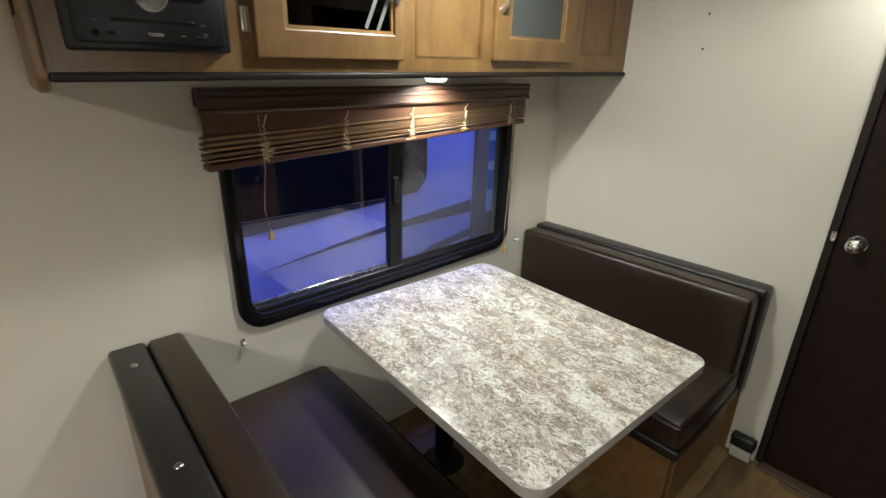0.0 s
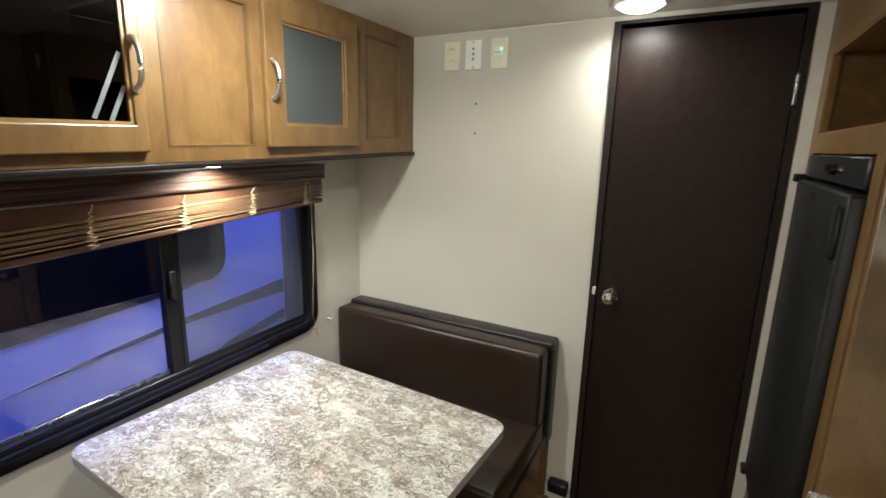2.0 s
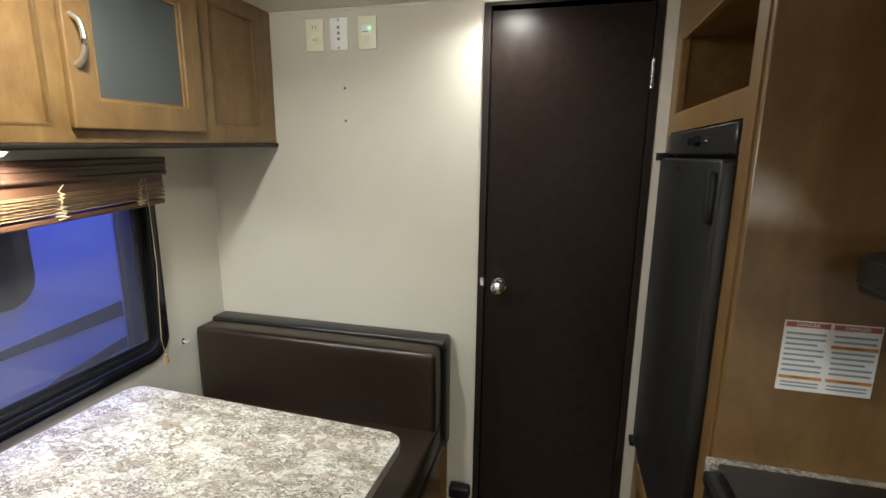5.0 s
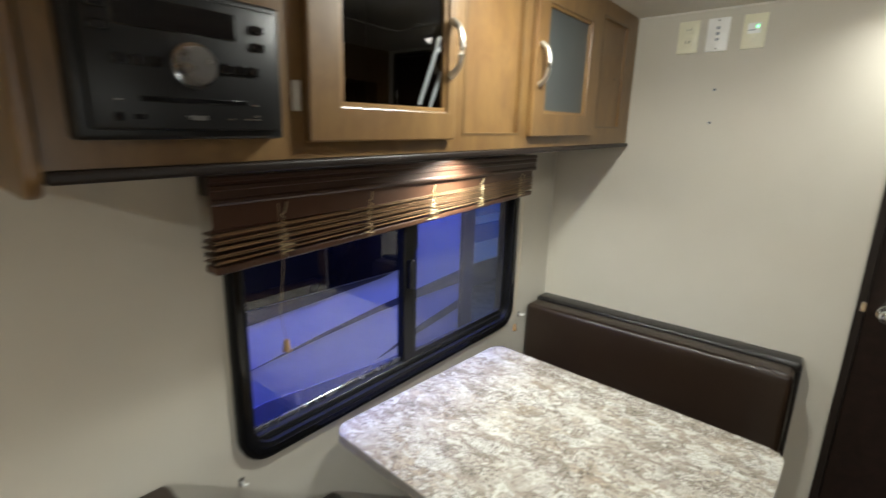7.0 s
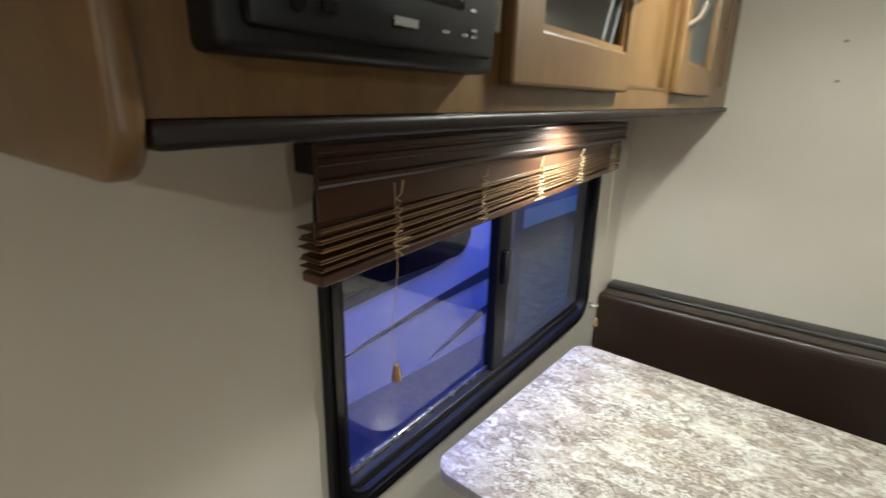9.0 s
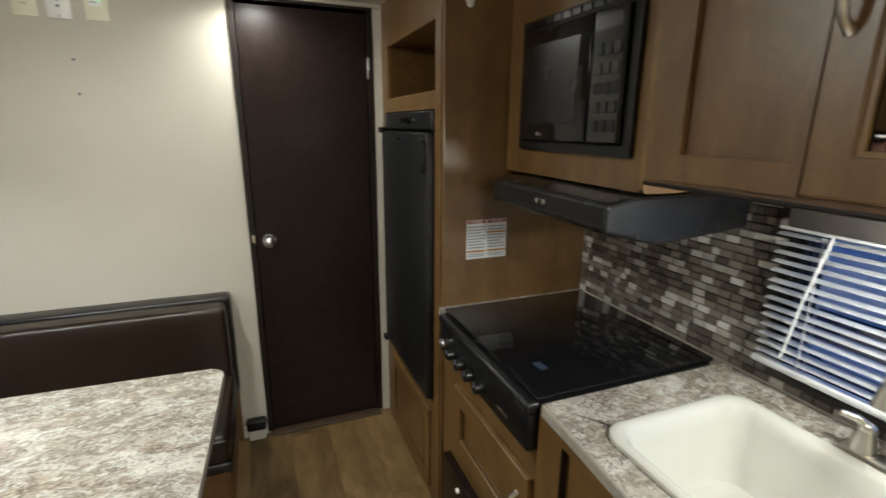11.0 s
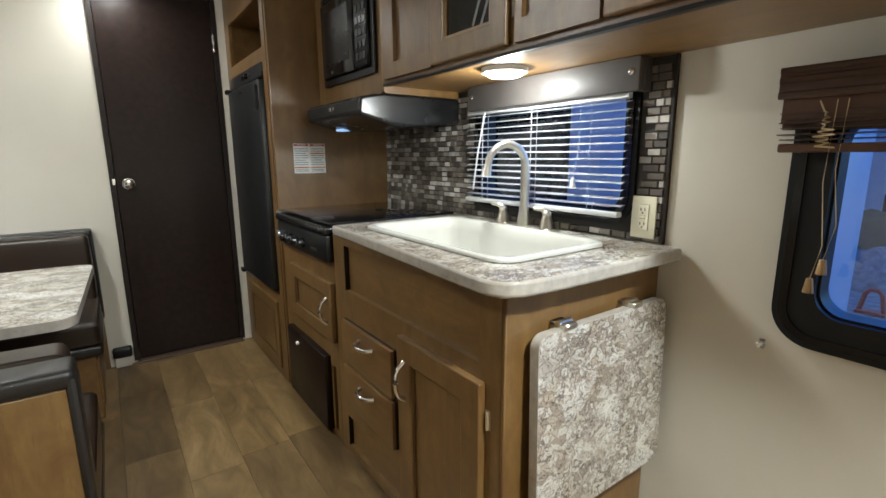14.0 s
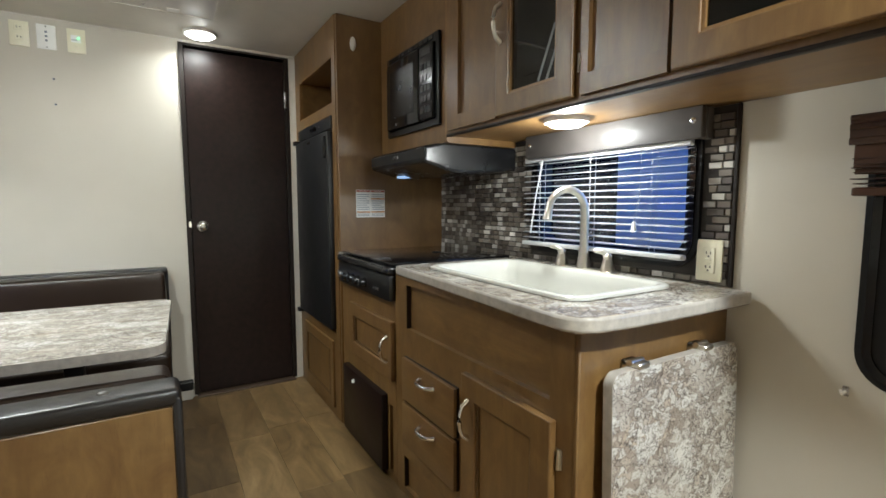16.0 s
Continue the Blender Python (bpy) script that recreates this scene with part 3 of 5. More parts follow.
cab = thing("overhead_cabinet", (1.0, 1.02, 1.49), "stained maple overhead cabinet above the dinette window", "cabinet")
part("end_panel", panel_end(), MAPLE_SIDE, cab, "maple end panel with rounded lower corner")
part("end_plate", boxes((0.006, 0.0105, 0.985, 1.078, 1.590, 1.672), bevel=0.002), BLACK, cab, "black plate on the end panel")
part("bottom", boxes((0.030, XD - 0.002, CF + 0.01, YW, 1.490, 1.503)), MAPLE_H, cab, smooth=False)
part("light_rail", boxes((0.030, XD - 0.002, CF - 0.012, CF + 0.012, 1.480, 1.496), bevel=0.005, segs=3), ESPRESSO_TRIM, cab, "dark brown light rail")
part("face_frame", sheet(rect(0.030, XD - 0.002, 1.497, CEIL), [rect(0.072, 0.332, 1.535, 1.705), rect(0.42, 0.78, 1.54, 1.975), rect(0.857, 1.110, 1.541, 1.929), rect(1.20, 1.58, 1.55, 1.965), rect(1.659, 1.889, 1.566, 1.955)], on_y(CF, 1), 0.02), MAPLE_V, cab, smooth=False)
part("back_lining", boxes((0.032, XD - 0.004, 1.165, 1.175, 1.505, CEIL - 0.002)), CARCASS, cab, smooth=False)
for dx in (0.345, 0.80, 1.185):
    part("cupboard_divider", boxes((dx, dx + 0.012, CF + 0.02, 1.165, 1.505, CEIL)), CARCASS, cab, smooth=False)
for x0, x1, z0, z1 in ((0.850, 1.117, 1.534, 1.936), (1.652, 1.896, 1.559, 1.962)):
    part("fixed_panel", slab(x0 - 0.01, x1 + 0.01, z0 - 0.01, z1 + 0.01, CF + 0.018, -1, 0.006, 0), MAPLE_V, cab, smooth=False)
    # dark bead paints in the shade round the sunk panel
    part("panel_bead", sheet(rect(x0, x1, z0, z1), [rect(x0 + 0.006, x1 - 0.006, z0 + 0.006, z1 - 0.006)], on_y(CF - 0.001, 1), 0.013), GLAZE_SHADE, cab, smooth=False)
d1 = shaker("cabinet_door", cab, 0.398, 0.797, 1.525, 1.985, CF, -1, 0.062, glass=GLASS_DARK, stiles=(0.070, 0.030))
pull(d1, 0.776, 1.722, CF - 0.019, -1, 0.115)
etched_stripes(d1, 0.398, 0.797, 1.525, 0.030, CF - 0.0064, -1, 0.062)
hinges(d1, 0.384, (1.60, 1.92), CF, -1)
d2 = shaker("cabinet_door", cab, 1.156, 1.588, 1.530, 1.978, CF, -1, 0.070, glass=FROST)
pull(d2, 1.180, 1.735, CF - 0.019, -1, 0.115)
part("panel_catch", boxes((1.826, 1.838, CF + 0.006, CF + 0.013, 1.752, 1.756), bevel=0.001), STEEL, cab)

# stereo in the cabinet face
st = thing("car_stereo", (0.195, CF - 0.01, 1.515), "black wall-mounted stereo with a round volume knob", "stereo")
SY = CF - 0.030
part("bezel", boxes((0.050, 0.328, SY, CF + 0.08, 1.510, 1.698), bevel=0.006, segs=3), BLACK, st)
part("face", boxes((0.064, 0.314, SY - 0.010, SY + 0.002, 1.522, 1.688), bevel=0.005, segs=2), BLACK, st)
part("cd_slot", boxes((0.120, 0.262, SY - 0.0115, SY - 0.008, 1.556, 1.563), bevel=0.001), BLACK_GLOSS, st)
part("display", boxes((0.098, 0.252, SY - 0.0115, SY - 0.008, 1.640, 1.676), bevel=0.002), BLACK_GLOSS, st)
kn = part("volume_knob", cyl(bmesh.new(), (0.190, SY - 0.008, 1.603), (0.190, SY - 0.030, 1.603), 0.025, 0.0225, 32), STEEL, st, "brushed metal volume knob")
part("knob_ring", cyl(bmesh.new(), (0.190, SY - 0.008, 1.603), (0.190, SY - 0.014, 1.603), 0.030, 0.029, 32), CHROME, kn)
part("knob_cap", cyl(bmesh.new(), (0.190, SY - 0.0295, 1.603), (0.190, SY - 0.0312, 1.603), 0.018, 0.017, 32), STEEL, kn)
for bx in (0.094, 0.114, 0.134, 0.226, 0.246, 0.266):
    part("button", boxes((bx, bx + 0.017, SY - 0.014, SY - 0.008, 1.597, 1.610), bevel=0.002), BLACK_GLOSS, st)
for bx, bz in ((0.074, 1.632), (0.074, 1.655), (0.274, 1.632), (0.274, 1.655)):
    part("button", boxes((bx, bx + 0.020, SY - 0.014, SY - 0.008, bz, bz + 0.011), bevel=0.002), BLACK_GLOSS, st)
part("jack", cyl(bmesh.new(), (0.095, SY - 0.010, 1.538), (0.095, SY - 0.013, 1.538), 0.006, 0.005, 14), BLACK_GLOSS, st)
part("jack", boxes((0.112, 0.124, SY - 0.0125, SY - 0.008, 1.535, 1.541)), BLACK_GLOSS, st)
part("maker_mark", boxes((0.176, 0.202, SY - 0.0112, SY - 0.0098, 1.535, 1.541)), STEEL, st, "small plain silver maker mark")
for bx, bz in ((0.092, 1.556), (0.270, 1.556), (0.258, 1.536), (0.272, 1.536), (0.272, 1.541), (0.232, 1.536)):
    part("icon", boxes((bx, bx + 0.009, SY - 0.0112, SY - 0.0098, bz, bz + 0.0022)), STEEL, st)


for child in st.children_recursive:
    child.data.transform(Matrix.Translation((0.012, 0, 0.022)))
lean(cab, 0.0255, CEIL)
lean(st, 0.0255, CEIL)


def puck(name, x, y, z, label, r=0.082):
    ob = thing(name, (x, y, z), label, "lamp")
    bm = cyl(bmesh.new(), (x, y, z), (x, y, z - 0.014), r, r * 0.97, 32)
    part("lamp_ring", bm, WHITE, ob)
    bm = cyl(bmesh.new(), (x, y, z - 0.013), (x, y, z - 0.024), r * 0.88, r * 0.66, 32)
    part("lens", bm, GLOW, ob, "glowing white lens")
    return ob


for px, py in PUCKS:
    puck("ceiling_lamp", px, py, CEIL, "round white ceiling puck lamp, lit")
puck("under_cabinet_lamp", 0.08, -0.975, UNDER, "round white puck lamp under the galley cabinet, lit", 0.07)
puck("under_cabinet_lamp", 1.10, 1.07, 1.490, "small round lamp under the dinette cabinet, lit", 0.045)

# ceiling vent cover
cv = thing("ceiling_vent_cover", (1.34, 0.13, CEIL), "off-white plastic vent cover screwed to the ceiling", "vent cover")
part("cover_plate", boxes((1.08, 1.60, -0.14, 0.42, CEIL - 0.009, CEIL), bevel=0.004, segs=2), CEILING, cv)
part("cover_lip", sheet(rect(1.07, 1.61, -0.15, 0.43), [rect(1.095, 1.585, -0.125, 0.405)], on_z(CEIL - 0.012), 0.012), TRIM_WHITE, cv, smooth=False)
for sx, sy in ((1.545, 0.16), (1.565, 0.10), (1.13, 0.0), (1.13, 0.30)):
    part("screw", cyl(bmesh.new(), (sx, sy, CEIL - 0.0085), (sx, sy, CEIL - 0.0115), 0.005, 0.004, 10), STEEL, cv)
part("label_tab", boxes((1.535, 1.575, 0.02, 0.07, CEIL - 0.0125, CEIL - 0.009), bevel=0.001), WHITE, cv)

# ---- dinette table ----
tab = thing("dinette_table", (1.0, 0.62, 0.0), "granite-look laminate dinette table on a pedestal", "table")
TZ = 0.691
bm = sheet(round_rect(-0.408, 0.408, -0.498, 0.498, 0.055, 8), [], on_z(TZ - 0.030), 0.030)
bm.transform(Matrix.Translation((1.020, 0.628, 0)) @ Matrix.Rotation(radians(-2.2), 4, "Z"))
tt = edge_banded(part("tabletop", bm, LAMINATE, tab))
bv = tt.modifiers.new("rolled edge", "BEVEL")
bv.width, bv.segments, bv.limit_method, bv.angle_limit = 0.007, 3, "ANGLE", radians(60)
for ly in (0.42, 0.86):
    bm = boxes((0.972, 1.028, ly - 0.028, ly + 0.028, 0.012, TZ - 0.03), bevel=0.006, segs=2)
    lg = part("table_leg", bm, BLACK, tab, "square black post")
    bm = cyl(bmesh.new(), (1.0, ly, 0.0), (1.0, ly, 0.016), 0.085, 0.06, 24)
    part("leg_base", bm, BLACK, lg)
    part("leg_socket", cyl(bmesh.new(), (1.0, ly, TZ - 0.032), (1.0, ly, TZ - 0.05), 0.08, 0.05, 24), BLACK, lg)


# ---- benches ----
def soft_box(x0, x1, y0, y1, z0, z1, r, puff=0.006):
    """A padded box: rounded edges and faces that swell a little."""
    bm = bmesh.new()
    box(bm, x0, x1, y0, y1, z0, z1)
    bmesh.ops.subdivide_edges(bm, edges=bm.edges, cuts=7, use_grid_fill=True)
    c, h = Vector(((x0 + x1) / 2, (y0 + y1) / 2, (z0 + z1) / 2)), Vector(((x1 - x0) / 2, (y1 - y0) / 2, (z1 - z0) / 2))
    for v in bm.verts:
        d = [(v.co[i] - c[i]) / h[i] for i in range(3)]
        for i in range(3):
            j, k = (i + 1) % 3, (i + 2) % 3
            if abs(d[i]) > 0.999:
                v.co[i] += (1 if d[i] > 0 else -1) * puff * (1 - d[j] ** 2) * (1 - d[k] ** 2)
    es = [e for e in bm.edges if len(e.link_faces) == 2 and e.calc_face_angle(0) > radians(50)]
    bmesh.ops.bevel(bm, geom=es, offset=r, segments=3, profile=0.5, affect="EDGES")
    return bm


def bench(x_back, way, tilt, lift=0.0, cap=0.0):
    """A dinette bench; its back stands at x_back and it faces way along x."""
    X = lambda a, b: (min(x_back + way * a, x_back + way * b), max(x_back + way * a, x_back + way * b))
    ob = thing("dinette_bench", (x_back + way * 0.3, 0.65, 0.0), "dark brown vinyl dinette bench on a maple box", "bench", "dinette benches")
    y0, y1 = 0.125, YW - 0.006
    part("box", boxes((*X(0.02, 0.60), y0 + 0.03, y1, 0.0, 0.30), bevel=0.003), MAPLE_H, ob)
    part("box_panel", boxes((*X(0.06, 0.56), y0 + 0.022, y0 + 0.032, 0.05, 0.26), bevel=0.003), MAPLE_H, ob)
    part("seat_base", boxes((*X(0.02, 0.635), y0, y1, 0.30, 0.345), bevel=0.012, segs=3), VINYL_GREY, ob, "dark vinyl-wrapped seat board")
    part("seat_cushion", soft_box(*X(0.10, 0.640), y0 + 0.004, y1, 0.345, 0.445, 0.022), VINYL, ob)
    bm = soft_box(*X(0.092, 0.19), y0 + 0.012, y1, 0.40, 0.752 + lift, 0.020)
    if tilt:
        bmesh.ops.rotate(bm, cent=(x_back + way * 0.13, 0, 0.42), matrix=Matrix.Rotation(radians(tilt), 3, "Y"), verts=bm.verts)
    part("back_cushion", bm, VINYL, ob)
    part("back_cap", boxes((*X(0.0, 0.090), y0 - 0.004, y1, 0.708 + cap, 0.745 + cap), bevel=0.012, segs=3), VINYL_GREY, ob, "charcoal vinyl ledge capping the back")
    part("back_board", boxes((*X(0.012, 0.075), y0, y1, 0.345, 0.708 + cap), bevel=0.004), MAPLE_V if way > 0 else VINYL_GREY, ob)
    part("back_skirt", boxes((*X(0.008, 0.02), y0 + 0.002, y1, 0.0, 0.708 + cap), bevel=0.003), MAPLE_V, ob)
    part("corner_post", boxes((*X(0.0, 0.07), y0 - 0.006, y0 + 0.012, 0.30, 0.728 + cap), bevel=0.008, segs=2), VINYL_GREY, ob)
    for by in ((1.06, 0.62, 0.25) if way > 0 else ()):
        bx = x_back + way * 0.045
        part("button_stud", ball(bmesh.new(), (bx, by, 0.751), 0.010, 1, 1, 0.4, 6), STEEL, ob, "chrome upholstery stud")
    return ob


bench(0.022, 1, 0, 0.0, 0.006)
bench(XD - 0.004, -1, 0, 0.008, 0.028)

# small black box at the foot of the wall
fb = thing("floor_vent_box", (1.94, 0.06, 0.0), "black plastic cable cover at the wall foot", "cover")
part("cover_body", boxes((1.940, XD - 0.013, 0.022, 0.110, 0.058, 0.112), bevel=0.010, segs=3), BLACK, fb)
part("cover_foot", boxes((1.955, XD - 0.013, 0.028, 0.105, 0.0, 0.059), bevel=0.004), TRIM_WHITE, fb)


# ---- wooden blinds ----
def wood_blind(name, x0, x1, y, out, ztop, zbot_l, zbot_r, label, tassel_at=(), rows=17, edge=None):
    """A matchstick blind drawn up askew: a valance above, gathered slats below, cords and knots."""
    ob = thing(name, ((x0 + x1) / 2, y, ztop), label, "blind")
    V = lambda a, b: (min(y + out * a, y + out * b), max(y + out * a, y + out * b))
    part("headrail", boxes((x0, x1, *V(0.0, 0.055), ztop - 0.045, ztop), bevel=0.004), ESPRESSO_TRIM, ob)
    profile = [(0.055, -0.062), (0.064, -0.062), (0.0675, -0.057), (0.0675, -0.051), (0.064, -0.047), (0.064, -0.032), (0.0675, -0.029), (0.0675, -0.021), (0.064, -0.018), (0.064, -0.014), (0.0675, -0.011), (0.0675, -0.004), (0.064, 0.0), (0.055, 0.0)]
    part("valance", sheet([(y + out * a, ztop + h) for a, h in profile], [], on_x(x0 - 0.006, 1), x1 - x0 + 0.012), VALANCE_WOOD, ob, "dark mahogany valance", smooth=False)
    zb = lambda x: zbot_l + (zbot_r - zbot_l) * (x - x0) / (x1 - x0)
    for k in range(rows):
        f = k / (rows - 1)
        bm = bmesh.new()
        t = 0.0022
        if k < 2:
            zl = ztop - 0.088 - k * 0.044
            zr = ztop - 0.084 - k * 0.020
            hh = 0.050 - 0.012 * k
            box(bm, x0, x1, *V(0.050 - 0.010 * k, 0.053 - 0.010 * k), -hh / 2, hh / 2, 0.001, 1)
        elif k == rows - 1:
            zl, zr = zbot_l, zbot_r
            box(bm, x0, x1, *V(0.004, 0.056), -0.009, 0.009, 0.004)
        else:
            g = (k - 2) / (rows - 4)
            zl = zbot_l + 0.018 + (1 - g) * 0.066 + 0.003 * math.sin(k * 2.1)
            zr = zbot_r + 0.018 + (1 - g) * 0.052 + 0.002 * math.sin(k * 1.7)
            dx = 0.004 * math.sin(k * 3.3)
            box(bm, x0 + dx, x1 + dx, *V(0.004 + 0.004 * (k % 3), 0.056 + 0.003 * (k % 2)), -t / 2, t / 2)
        for v in bm.verts:
            v.co.z += zl + (zr - zl) * (v.co.x - x0) / (x1 - x0)
        sl = part("slat", bm, BLIND_WOOD, ob, smooth=False)
        # edges turned to the room take the lit colour, other faces stay mahogany
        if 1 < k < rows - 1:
            sl.data.materials.append(edge or BLIND_LIT_EDGE)
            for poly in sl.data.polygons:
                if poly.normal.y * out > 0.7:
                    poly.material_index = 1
    n = 5 if x1 - x0 > 1.1 else 3
    for k in range(n):
        cx = x0 + (x1 - x0) * (0.12 + 0.80 * k / (n - 1))
        zt, zl = ztop - 0.07, zb(cx)
        rng = random.Random(k + int(x0 * 100))
        pts = [(cx + 0.012, y + out * 0.062, zt)]
        for j in range(24):
            a = j / 23
            sway = 0.004 if a < 0.45 else rng.uniform(0.008, 0.024)
            pts.append((cx + sway * math.sin(j * 2.3 + k) + rng.uniform(-0.004, 0.004), y + out * (0.063 + 0.006 * math.cos(j * 1.9 + k)), zt - 0.02 - (zt - zl - 0.02) * a))
        part("cord", tube(pts, 0.0017, 5), CORD, ob)
    for tx, tz in tassel_at:
        tl = part("pull_cord", tube([(tx, y + out * 0.066, ztop - 0.07), (tx + 0.004, y + out * 0.068, (ztop + tz) / 2), (tx - 0.01, y + out * 0.066, tz + 0.10), (tx + 0.002, y + out * 0.066, tz + 0.03)], 0.0009, 5), CORD, ob)
        part("tassel", cyl(bmesh.new(), (tx + 0.002, y + out * 0.066, tz + 0.03), (tx + 0.002, y + out * 0.066, tz), 0.006, 0.010, 10), TASSEL, tl, "small turned wooden tassel")
    return ob


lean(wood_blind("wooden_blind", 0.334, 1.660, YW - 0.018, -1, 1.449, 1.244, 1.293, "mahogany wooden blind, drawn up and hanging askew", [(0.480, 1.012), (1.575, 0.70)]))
wb = thing("black_wall_bracket", (-0.50, YW, 0.84), "rounded black plastic bracket screwed to the wall", "bracket")
part("bracket_plate", sheet(round_rect(-0.58, -0.432, 0.80, 1.01, 0.035), [], on_y(YW, -1), 0.022), BLACK, wb)

# ---- fridge cabinet ----
KF = -0.612
fc = thing("fridge_cabinet", (1.6, -0.9, 0.0), "tall stained maple cabinet housing the fridge", "cabinet")
part("side_panel", boxes((1.215, 1.233, YK + 0.002, KF, 0.0, CEIL - 0.002), bevel=0.002), MAPLE_SIDE, fc, "wide maple side panel facing the stove")
part("face_frame", sheet(rect(1.2335, XD - 0.012, 0.0, CEIL - 0.002), [rect(1.285, 1.90, 1.608, 1.835), rect(1.290, 1.925, 0.452, 1.556), rect(1.33, 1.87, 0.05, 0.40)], on_y(KF + 0.004, -1), 0.022), MAPLE_V, fc, smooth=False)
for name, row in (("nook_side", (1.270, 1.284, -1.098, KF - 0.018, 1.608, 1.835)), ("nook_side", (1.90, 1.912, -1.098, KF - 0.018, 1.608, 1.835)), ("nook_back", (1.27, 1.912, -1.11, -1.099, 1.595, 1.85)),
                  ("nook_floor", (1.27, 1.912, -1.098, KF - 0.018, 1.595, 1.607)), ("nook_top", (1.27, 1.912, -1.098, KF - 0.018, 1.836, 1.848))):
    part(name, boxes(row), MAPLE_H, fc, smooth=False)
part("nook_lip", sheet(rect(1.283, 1.902, 1.606, 1.837), [rect(1.291, 1.894, 1.614, 1.829)], on_y(KF + 0.002, -1), 0.018), BIRCH, fc, smooth=False)
shaker("cabinet_door", fc, 1.325, 1.875, 0.045, 0.405, KF + 0.003, 1, 0.055, 0.012)
part("oval_plate", ball(bmesh.new(), (1.2145, -0.695, 1.885), 0.026, 0.12, 0.62, 1.3, 8), WHITE, fc, "oval white magnetic catch")
fr = thing("fridge", (1.607, -0.88, 0.452), "black built-in fridge with its door shut", "fridge")
part("cabinet_body", boxes((1.292, 1.923, -1.17, KF - 0.02, 0.456, 1.552)), BLACK, fr, smooth=False)
part("control_panel", boxes((1.295, 1.920, KF - 0.018, KF + 0.012, 1.488, 1.552), bevel=0.004), FRIDGE, fr)
part("control_knob", cyl(bmesh.new(), (1.55, KF + 0.010, 1.520), (1.55, KF + 0.024, 1.520), 0.014, 0.012, 16), BLACK_GLOSS, fr)
part("control_knob", cyl(bmesh.new(), (1.49, KF + 0.010, 1.520), (1.49, KF + 0.018, 1.520), 0.009, 0.008, 16), STEEL, fr)
part("control_display", boxes((1.57, 1.66, KF + 0.011, KF + 0.0135, 1.512, 1.530)), BLACK_GLOSS, fr, smooth=False)
fd = part("fridge_door", boxes((1.300, 1.918, KF - 0.018, KF + 0.030, 0.470, 1.478), bevel=0.008, segs=3), FRIDGE, fr, "textured black fridge door")
part("door_handle", boxes((1.312, 1.345, KF + 0.026, KF + 0.045, 1.345, 1.455), bevel=0.008, segs=2), BLACK, fd)
part("door_badge", boxes((1.60, 1.66, KF + 0.0295, KF + 0.0315, 1.445, 1.458)), STEEL, fd, "plain silver badge", smooth=False)
for hz in (1.482, 0.464):
    part("hinge", boxes((1.900, 1.942, KF + 0.004, KF + 0.040, hz - 0.012, hz + 0.012), bevel=0.003), BLACK, fr)

# warning notice
nt = thing("warning_notice", (1.2148, -0.775, 1.05), "white printed warning notice stuck on the panel", "notice")
NX = 1.2145
part("sheet", boxes((NX - 0.0008, NX, -0.852, -0.698, 1.05, 1.188)), PAPER, nt, smooth=False)
for a, b in ((-0.771, -0.700), (-0.850, -0.777)):
    part("heading", boxes((NX - 0.0016, NX - 0.0007, a, b, 1.176, 1.186)), RED_INK, nt, smooth=False)
    part("band", boxes((NX - 0.0016, NX - 0.0007, a, b, 1.074, 1.080)), ORANGE_INK, nt, smooth=False)
    for k in range(9):
        z = 1.166 - k * 0.0105
        if z > 1.083:
            part("text_line", boxes((NX - 0.0015, NX - 0.0007, a + 0.004 + 0.012 * (k % 3 == 2), b - 0.003, z - 0.004, z)), INK, nt, smooth=False)
part("heading", boxes((NX - 0.0017, NX - 0.0007, -0.850, -0.777, 1.140, 1.146)), ORANGE_INK, nt, smooth=False)
for z in (1.068, 1.061):
    for a, b in ((-0.771, -0.702), (-0.848, -0.777)):
        part("text_line", boxes((NX - 0.0015, NX - 0.0007, a + 0.004, b - 0.003, z - 0.003, z)), INK, nt, smooth=False)



def lettering(word, y_mid, z_mid, height, material):
    """A printed word on the notice, which faces towards -x."""
    curve = bpy.data.curves.new("word", "FONT")
    curve.body, curve.size, curve.align_x, curve.align_y = word, height, "CENTER", "CENTER"
    tmp = bpy.data.objects.new("word", curve)
    me = bpy.data.meshes.new_from_object(tmp)
    bpy.data.objects.remove(tmp)
    bpy.data.curves.remove(curve)
    me.transform(Matrix(((0, 0, -1, NX - 0.0020), (-1, 0, 0, y_mid), (0, 1, 0, z_mid), (0, 0, 0, 1))))
    me.materials.clear()
    me.materials.append(material)
    ob = new("word", me)
    ob.parent = nt
    ob.matrix_parent_inverse = Matrix.Translation(-BASE[nt.name])


for wy in (-0.7355, -0.8135):
    lettering("DANGER", wy, 1.181, 0.0095, PAPER)
    lettering("WARNING", wy, 1.077, 0.0062, BLACK)
lettering("WARNING", -0.8135, 1.143, 0.0062, BLACK)

# ---- galley base ----
FY, ZC = -0.620, 0.885
XE = -0.312
base = thing("base_cabinet", (0.13, -0.9, 0.0), "stained maple sink cabinet with two drawers and a door", "cabinet")
part("face_frame", sheet(rect(XE, 0.598, 0.0, ZC - 0.038), [rect(-0.238, 0.507, 0.658, 0.820), rect(0.150, 0.535, 0.030, 0.155)], on_y(FY, -1), 0.018), MAPLE_V, base, smooth=False)
part("false_front", boxes((-0.25, 0.52, FY - 0.026, FY - 0.0175, 0.64, 0.83)), MAPLE_H, base, smooth=False)
# dark strip paints in the deep shadow at this end of the recess
part("reveal", boxes((0.5045, 0.507, FY - 0.0176, FY - 0.001, 0.658, 0.820)), ESPRESSO_TRIM, base, "inner edge of the sunk front, its shadow put into the colour", smooth=False)
